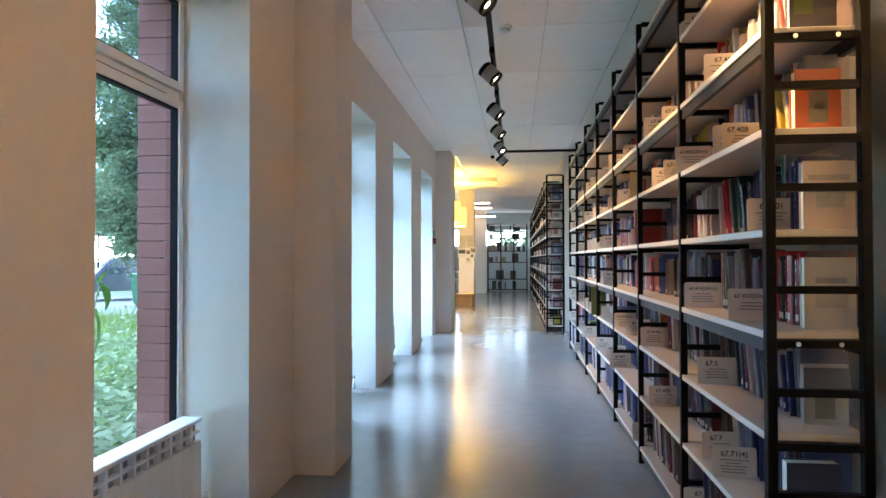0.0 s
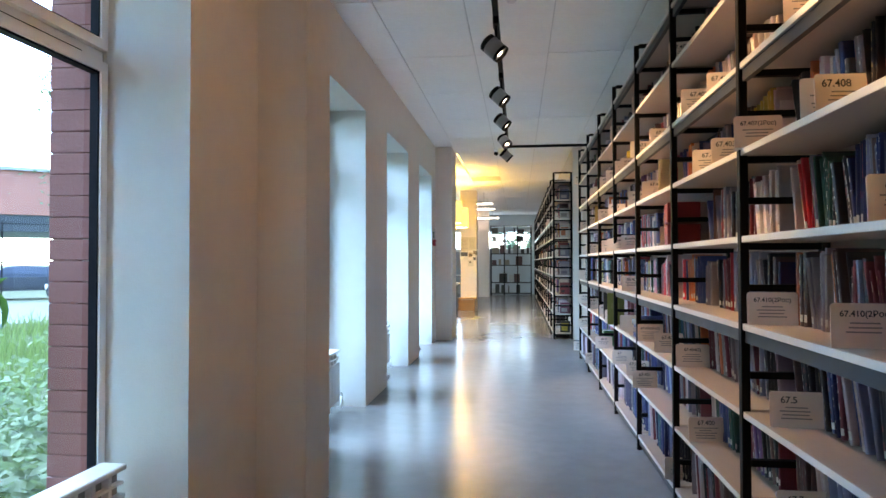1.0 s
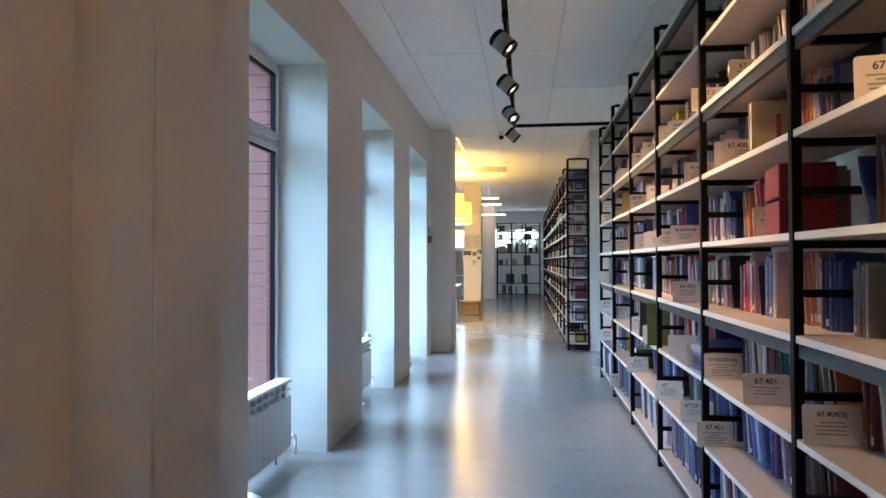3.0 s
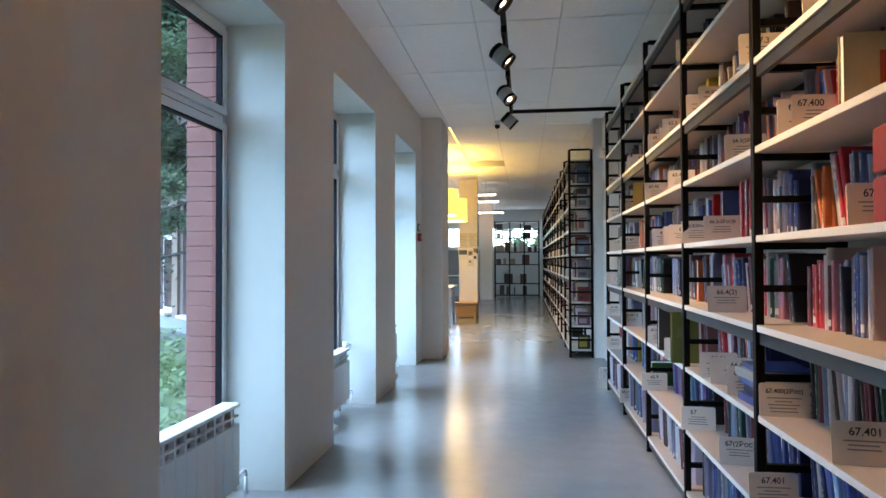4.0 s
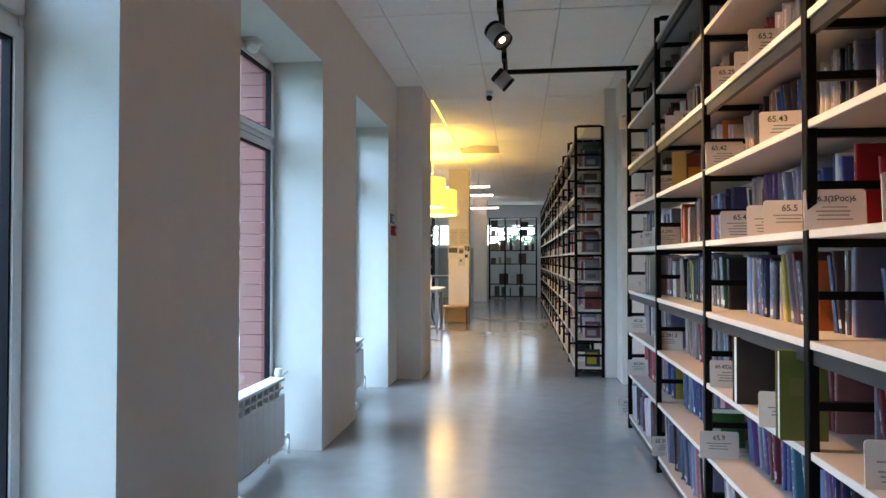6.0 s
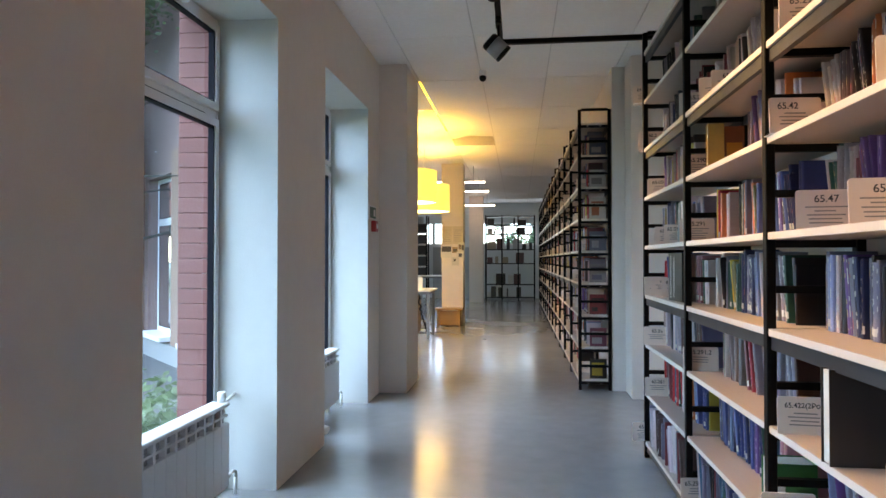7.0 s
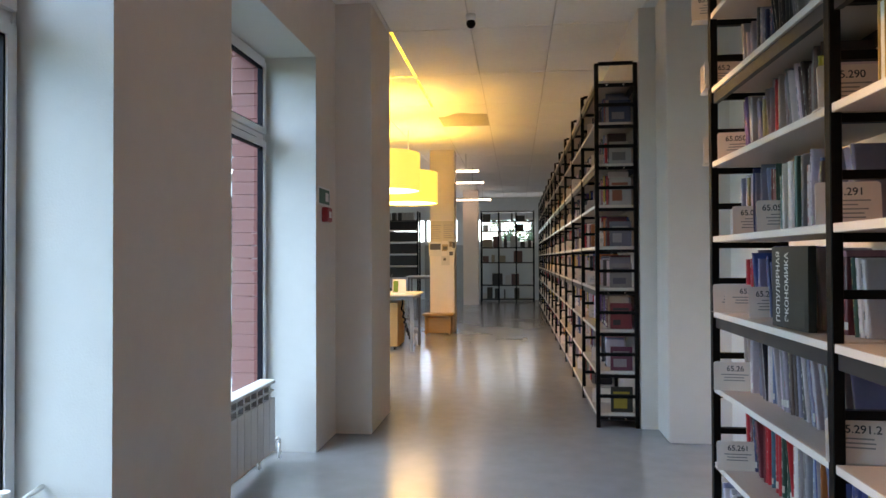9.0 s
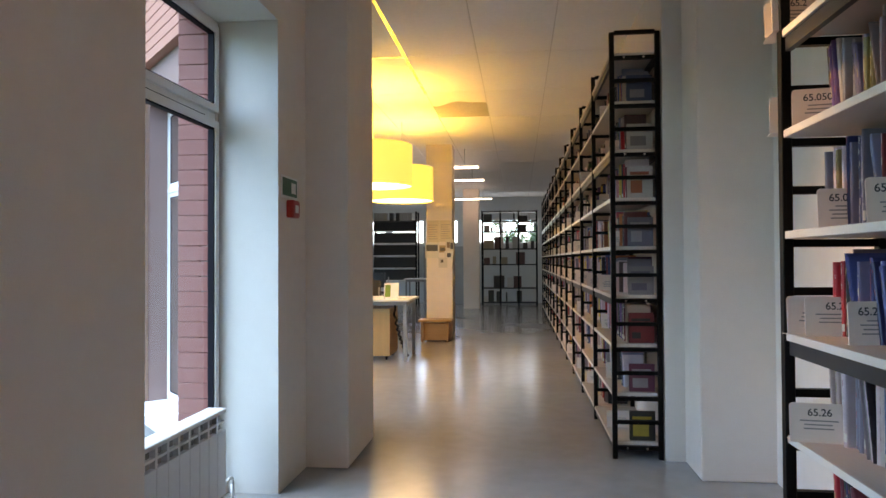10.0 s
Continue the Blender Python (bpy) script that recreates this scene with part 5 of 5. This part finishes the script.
def tree_crown(seed, count, spread, height, low, size, limbs=26, away=False):
    """Branches and thousands of separate leaves in uneven clumps."""
    r = random.Random(seed)
    wood = bmesh.new()
    vs, fs = [], []
    clumps = []
    for k in range(limbs):
        a = r.uniform(0, 2 * math.pi)
        h = r.uniform(low + 0.6, height * 0.92)
        reach = spread * r.uniform(0.35, 1.0) * (1.15 - 0.6 * (h - low) / (height - low))
        base = Vector((0, 0, max(low * 0.9, h - r.uniform(0.5, 1.6))))
        tip = Vector((reach * math.cos(a), reach * math.sin(a), h + r.uniform(-0.5, 0.3)))
        mid = (base + tip) / 2 + Vector((0, 0, 0.25))
        cyl(wood, base, mid, 0.034, 6, 0.02, caps=False)
        cyl(wood, mid, tip, 0.02, 6, 0.006, caps=False)
        for q in range(6):
            u = r.uniform(0.35, 1.05)
            c = base.lerp(tip, u) + Vector((r.gauss(0, 0.35), r.gauss(0, 0.35), r.gauss(0, 0.25)))
            rad = r.uniform(0.25, 0.6)
            # the crown has been cut back on the side of the wing
            if not away or 0.82 * c.x + 0.57 * c.y + 0.8 * rad < (0.8 if c.z < 4.9 else 1.6):
                clumps.append((c, rad))
    # short leafy shoots low on the trunk, on that side
    for k in range(22 if away else 0):
        u, v = r.uniform(0.1, 0.62), r.uniform(-1.1, 1.1)
        clumps.append((Vector((0.82 * u - 0.57 * v, 0.57 * u + 0.82 * v, r.uniform(2.3, 4.6))), r.uniform(0.22, 0.36)))
    for k in range(count):
        c, rad = clumps[r.randrange(len(clumps))]
        o = c + Vector((r.gauss(0, rad * 0.55), r.gauss(0, rad * 0.55), r.gauss(0, rad * 0.45)))
        s2 = size * r.uniform(0.6, 1.4)
        e = Euler((r.uniform(-0.9, 0.9), r.uniform(-0.9, 0.9), r.uniform(0, 6.3))).to_matrix()
        b = len(vs)
        for x, y, z in ((0, -0.5, 0), (0.3, 0, -0.06), (0, 0.6, -0.1), (-0.3, 0, -0.06)):
            vs.append(tuple(o + e @ (Vector((x, y, z)) * s2)))
        fs.append((b, b + 1, b + 2, b + 3))
    me = bpy.data.meshes.new("crown")
    me.from_pydata(vs, [], fs)
    me.materials.append(leaf_m)
    return wood, me


def tree(x, y, seed, count, spread, height, low, size, girth, label):
    tr_ = thing("tree", label, "tree", "trees outside", Matrix.Translation((x, y, GROUND)))
    wood, crown = tree_crown(seed, count, spread, height, low, size, 26 if count < 50000 else 44, count > 50000)
    cyl(wood, (0, 0, -0.1), (0.03, 0.02, low), girth, 12, girth * 0.8, caps=False)
    cyl(wood, (0.03, 0.02, low), (0.1, -0.05, height * 0.8), girth * 0.8, 10, 0.04, caps=False)
    part("trunk", wood, bark, tr_)
    c = new("crown", crown)
    c.parent = tr_
    return tr_


tree(-7.05, 14.9, 1, 140000, 4.4, 9.0, 1.7, 0.085, 0.125, "leafy green tree with a straight dark trunk on the lawn")
t2 = tree(0.6, 30.5, 2, 28000, 2.8, 7.5, 1.0, 0.12, 0.11, "bushy green tree outside; its copy by the first window is unseen, added for shade")
# added copy out of view, only there to shade the first window
unseen_shade_tree = copy_thing(t2, Matrix.Translation((-3.9, 1.2, GROUND)) @ Matrix.Rotation(radians(70), 4, "Z"))
unseen_shade_tree.scale = (0.98, 0.98, 1.0)
t3 = tree(-14.5, 33.0, 3, 22000, 4.5, 12.0, 2.0, 0.22, 0.2, "tall green tree behind the driveway")
for k, (x, y, sc, turn) in enumerate(((-22, 40, 1.0, 40), (-17, 46, 1.3, 280), (-20, 37, 1.0, 310))):
    c = copy_thing(t3, Matrix.Translation((x, y, GROUND)) @ Matrix.Rotation(radians(turn), 4, "Z") @ Matrix.Scale(sc, 4))
    c.scale = (sc, sc, sc)


def car(x, y, turn, paint, label, tall):
    cr = thing("car", label, "car", "parked cars", pose(x, y, GROUND + 0.012, 0, 0, turn))
    h = 1.65 if tall else 1.42
    side = [(-2.2, 0.35), (-2.25, 0.62), (-2.1, 0.80), (-1.0, 0.95), (-0.35, h - 0.05), (0.2, h), (1.3, h - 0.05), (2.0, 0.98), (2.2, 0.9), (2.25, 0.4)]
    bm = bmesh.new()
    rows = []
    for yy, sh in ((-0.88, 0.0), (-0.80, 0.02), (0.80, 0.02), (0.88, 0.0)):
        k = 0.86 if abs(yy) > 0.85 else 1.0
        rows.append([bm.verts.new((a, yy * (0.82 if b > 1.05 else 1.0), b)) for a, b in side])
    for i in range(3):
        for j in range(len(side) - 1):
            bm.faces.new((rows[i][j], rows[i][j + 1], rows[i + 1][j + 1], rows[i + 1][j]))
        bm.faces.new((rows[i][-1], rows[i][0], rows[i + 1][0], rows[i + 1][-1]))
    bm.faces.new(rows[0])
    bm.faces.new(rows[3][::-1])
    bmesh.ops.recalc_face_normals(bm, faces=bm.faces[:])
    bevel(bm, 0.03, 2)
    part("body", bm, paint, cr)
    for sgn in (-1, 1):
        bm = bmesh.new()
        q = [(-0.78, 1.0), (-0.28, h - 0.13), (0.2, h - 0.09), (1.2, h - 0.14), (1.7, 1.02)]
        vs = [bm.verts.new((a, sgn * (0.89 - 0.165 * (b > 1.05)), b)) for a, b in q]
        vs2 = [bm.verts.new((a, sgn * (0.86 - 0.165 * (b > 1.05)), b)) for a, b in q]
        bm.faces.new(vs)
        bm.faces.new(vs2[::-1])
        for k in range(len(q)):
            j = (k + 1) % len(q)
            bm.faces.new((vs[k], vs[j], vs2[j], vs2[k]))
        part("side_window", bm, car_glass, cr)
        for a in (-1.4, 1.4):
            bm = bmesh.new()
            cyl(bm, (a, sgn * 0.70, 0.33), (a, sgn * 0.90, 0.33), 0.33, 20)
            ty = part("tyre", bm, tyre_m, cr)
            bm = bmesh.new()
            cyl(bm, (a, sgn * 0.9005, 0.33), (a, sgn * 0.905, 0.33), 0.055, 12)
            for q in range(5):
                c, d = math.cos(1.2566 * q), math.sin(1.2566 * q)
                cyl(bm, (a + 0.05 * c, sgn * 0.9035, 0.33 + 0.05 * d), (a + 0.2 * c, sgn * 0.9035, 0.33 + 0.2 * d), 0.024, 6, 0.017)
            for q in range(20):
                c, d, e, f = (math.cos(0.31416 * q), math.sin(0.31416 * q), math.cos(0.31416 * (q + 1)), math.sin(0.31416 * (q + 1)))
                cyl(bm, (a + 0.205 * c, sgn * 0.903, 0.33 + 0.205 * d), (a + 0.205 * e, sgn * 0.903, 0.33 + 0.205 * f), 0.014, 5)
            part("rim", bm, rim_m, ty, "five-spoke alloy rim")
    bm = bmesh.new()
    box(bm, -2.275, -2.2, -0.75, -0.45, 0.62, 0.76)
    part("headlight", bm, plastic_w, cr)
    bm = bmesh.new()
    box(bm, -2.275, -2.2, 0.45, 0.75, 0.62, 0.76)
    part("headlight", bm, plastic_w, cr)


car(-15.0, 24.6, 38, car_grey, "grey estate car parked on the driveway", True)
car(-21.2, 27.2, 38, car_dark, "dark saloon car parked on the driveway", False)


def bin_(x, y, turn):
    b = thing("waste_bin", "large green plastic waste container on the driveway", "waste bin", "green waste bins", pose(x, y, GROUND + 0.012, 0, 0, turn))
    bm = bmesh.new()
    lo = [bm.verts.new(c) for c in ((-0.42, -0.36, 0.12), (0.42, -0.36, 0.12), (0.42, 0.36, 0.12), (-0.42, 0.36, 0.12))]
    hi = [bm.verts.new(c) for c in ((-0.52, -0.5, 1.02), (0.52, -0.5, 1.02), (0.52, 0.5, 1.02), (-0.52, 0.5, 1.02))]
    bm.faces.new(lo[::-1])
    bm.faces.new(hi)
    for k in range(4):
        bm.faces.new((lo[k], lo[(k + 1) % 4], hi[(k + 1) % 4], hi[k]))
    bevel(bm, 0.03, 2)
    part("body", bm, bin_m, b)
    bm = bmesh.new()
    box(bm, -0.55, 0.55, -0.53, 0.53, 1.03, 1.09)
    bevel(bm, 0.02, 2)
    part("lid", bm, bin_m, b)
    for x0 in (-0.34, 0.34):
        for y0 in (-0.28, 0.28):
            bm = bmesh.new()
            cyl(bm, (x0 - 0.02, y0, 0.07), (x0 + 0.02, y0, 0.07), 0.07, 12)
            part("wheel", bm, tyre_m, b)


bin_(-11.9, 21.2, 30)

fn = thing("fence", "thin dark steel fence behind the driveway", "fence", m=ROAD @ Matrix.Translation((0, 12.2, 0)))
bm = bmesh.new()
box(bm, -0.03, 0.03, -0.03, 0.03, 0, 3.2)
post = to_mesh("post", bm, black)
for k in range(-7, 4):
    shared("post", post, fn, Matrix.Translation((3.2 * k, 0, 0)))
for z in (0.5, 1.55, 3.1):
    bm = bmesh.new()
    box(bm, -22.4, 9.6, -0.02, 0.02, z, z + 0.04)
    part("rail", bm, black, fn)

hs = thing("brick_building", "red brick building raised on columns across the driveway", "building", m=ROAD @ Matrix.Translation((-6, 27, 0)))
bm = bmesh.new()
box(bm, -30, 18, 0, 12, 4.4, 7.0)
part("upper_wall", bm, facade_r, hs)
bm = bmesh.new()
box(bm, -30.2, 18.2, -0.2, 12.2, 7.0, 7.2)
part("roof", bm, concrete, hs)
bm = bmesh.new()
box(bm, -30, 18, 0.2, 12, 3.4, 4.39)
part("soffit_beam", bm, beam_m, hs)
for k in range(10):
    bm = bmesh.new()
    box(bm, -29 + 5 * k, -28.5 + 5 * k, 0.4, 0.9, 0, 3.39)
    part("column", bm, concrete, hs)


def blades(name, count, where, h0, h1, w, m, seed, label):
    """Loose blades and weeds standing on the lawn."""
    r = random.Random(seed)
    vs, fs = [], []
    for k in range(count):
        x, y = where(r)
        h, a = r.uniform(h0, h1) * (0.6 + 0.8 * tuft(x, y)), r.uniform(0, 6.3)
        dx, dy = math.cos(a), math.sin(a)
        lean = r.uniform(0.1, 0.5) * h
        ww = w * r.uniform(0.6, 1.3)
        b = len(vs)
        vs += [(x - dy * ww, y + dx * ww, GROUND - 0.02), (x + dy * ww, y - dx * ww, GROUND - 0.02),
               (x + dx * lean * 0.4 + dy * ww * 0.8, y + dy * lean * 0.4 - dx * ww * 0.8, GROUND + h * 0.6), (x + dx * lean * 0.4 - dy * ww * 0.8, y + dy * lean * 0.4 + dx * ww * 0.8, GROUND + h * 0.6),
               (x + dx * lean, y + dy * lean, GROUND + h)]
        fs += [(b, b + 1, b + 2, b + 3), (b + 3, b + 2, b + 4)]
    me = bpy.data.meshes.new(name)
    me.from_pydata(vs, [], fs)
    me.materials.append(m)
    ob = new(name, me)
    return tagged(ob, label, "grass", kind="stuff")


def tuft(x, y):
    """How thickly the lawn grows at a place, from 0 to 1."""
    v = 0.55 + 0.9 * noise.noise((x * 0.9, y * 0.9, 0.3)) + 0.5 * noise.noise((x * 2.7, y * 2.7, 4.1))
    return max(0.06, min(1.0, v))


def lawn(r):
    while True:
        x, y = -1.75 - 9.5 * r.random() ** 1.3, r.uniform(2.0, 20.0)
        q = ROAD.inverted() @ Vector((x, y, GROUND))
        if q.y < -0.3 - 2.2 * r.random() ** 2 and x + y < 7.5 and r.random() < tuft(x, y):
            return x, y


grass_l = mat("light_weeds", (0.17, 0.245, 0.08), 0.8, 0.3, 1.5, spec=0.2)
leaf_g = mat("shrub_leaf", (0.13, 0.20, 0.095), 0.6, 0.4, 1.5, spec=0.4)
for m in (grass_l, leaf_g, grass_m, leaf_m):
    thin_leaf(m)
blades("grass", 26000, lawn, 0.08, 0.30, 0.0055, grass_m, 11, "tall unmown grass below the windows")
blades("weeds", 9000, lawn, 0.10, 0.42, 0.011, grass_l, 12, "leafy light green weeds below the windows")


def broadleaves(name, count, where, size, seed, m, label):
    r = random.Random(seed)
    vs, fs = [], []
    for k in range(count):
        x, y, top = where(r)
        z = GROUND + top * r.random() ** 0.6
        s2 = size * r.uniform(0.5, 1.4)
        e = Euler((r.uniform(-0.7, 0.7), r.uniform(-0.7, 0.7), r.uniform(0, 6.3))).to_matrix()
        o = Vector((x, y, z))
        b = len(vs)
        for c in ((0, -0.6, 0.05), (0.36, -0.1, -0.03), (0.28, 0.4, -0.06), (0, 0.75, -0.16), (-0.28, 0.4, -0.06), (-0.36, -0.1, -0.03)):
            vs.append(tuple(o + e @ (Vector(c) * s2)))
        fs += [(b, b + 1, b + 2, b + 3), (b, b + 3, b + 4, b + 5)]
    me = bpy.data.meshes.new(name)
    me.from_pydata(vs, [], fs)
    me.materials.append(m)
    ob = new(name, me)
    return tagged(ob, label, "shrub", kind="stuff")


def beds(r):
    while True:
        x = -1.8 - abs(r.gauss(0, 1.6))
        y = r.uniform(2.5, 11.3)
        if x + y < 7.7 and r.random() < tuft(x, y):
            return x, y, 0.15 + 0.68 * tuft(x, y)


broadleaves("shrubs", 15000, beds, 0.06, 21, leaf_g, "broad-leaved plants growing under the windows")

def under_windows(r):
    while True:
        x, y = -1.76 - 0.9 * r.random(), r.uniform(2.4, 9.6)
        if x + y < 7.7:
            return x, y, 0.32 + 0.2 * math.sin(5 * y) ** 2


broadleaves("undergrowth", 2600, under_windows, 0.085, 22, grass_l, "large-leaved plants close under the windows")

sap = thing("sapling", "young plant with large fresh green leaves outside the window", "plant", m=Matrix.Translation((-1.78, 3.19, GROUND + 0.05)))
bm = bmesh.new()
cyl(bm, (0, 0, -0.15), (0.07, 0.10, 0.8), 0.008, 8, 0.006)
cyl(bm, (0.07, 0.10, 0.8), (0.13, 0.25, 1.40), 0.006, 8, 0.003)
part("stem", bm, mat("green_stem", (0.10, 0.16, 0.05), 0.6, 0.1), sap)
fresh = mat("fresh_leaf", (0.055, 0.15, 0.028), 0.75, 0.15, 8, spec=0.15)
thin_leaf(fresh)
# foot of each leaf on the stem, the way it hangs, length, half width
for foot, way, ln, w in (((0.13, 0.25, 1.40), (0.25, 0.5, -0.75), 0.11, 0.032), ((0.12, 0.22, 1.30), (0.35, 0.25, -1.0), 0.20, 0.075), ((0.11, 0.19, 1.22), (0.1, -0.5, -0.8), 0.17, 0.05),
                         ((0.13, 0.25, 1.40), (0.1, 0.1, 0.9), 0.06, 0.014)):
    m = Matrix.Translation(foot) @ Vector(way).to_track_quat("Y", "Z").to_matrix().to_4x4()
    bm = bmesh.new()
    spine = [bm.verts.new(m @ Vector((0, ln * u, -0.5 * u * u * ln))) for u in (0.02, 0.3, 0.6, 0.85, 1.0)]
    for sgn in (-1, 1):
        rim = [bm.verts.new(m @ Vector((sgn * w * f, ln * u, 0.012 - 0.5 * u * u * ln))) for u, f in ((0.05, 0.25), (0.3, 1.0), (0.6, 0.9), (0.85, 0.42))]
        bm.faces.new((spine[0], spine[1], rim[1], rim[0]))
        bm.faces.new((spine[1], spine[2], rim[2], rim[1]))
        bm.faces.new((spine[2], spine[3], rim[3], rim[2]))
        bm.faces.new((spine[3], spine[4], rim[3]))
    part("leaf", bm, fresh, sap)

# ---- bricks round the window openings ----
variants = []
for k in range(5):
    r = random.Random(40 + k)
    bm = bmesh.new()
    d = r.uniform(-0.002, 0.002)
    box(bm, 0.0, 0.158, 0.0, 0.125 + d, 0.0, 0.0738 + r.uniform(-0.0007, 0.0007))
    bevel(bm, 0.0025)
    variants.append(to_mesh("brick", bm, brick_m))
for (a, b), d in zip(WINDOWS, SHIFT):
    r = random.Random(int(a * 10))
    for c in range(34):
        z = 0.014 + 0.0765 * c
        if z > LINTEL + 0.03:
            break
        ob = shared("brick", r.choice(variants), facade, Matrix.Translation((WALL_OUT + d, b - 0.030 + r.uniform(-0.0015, 0.0015), z)))
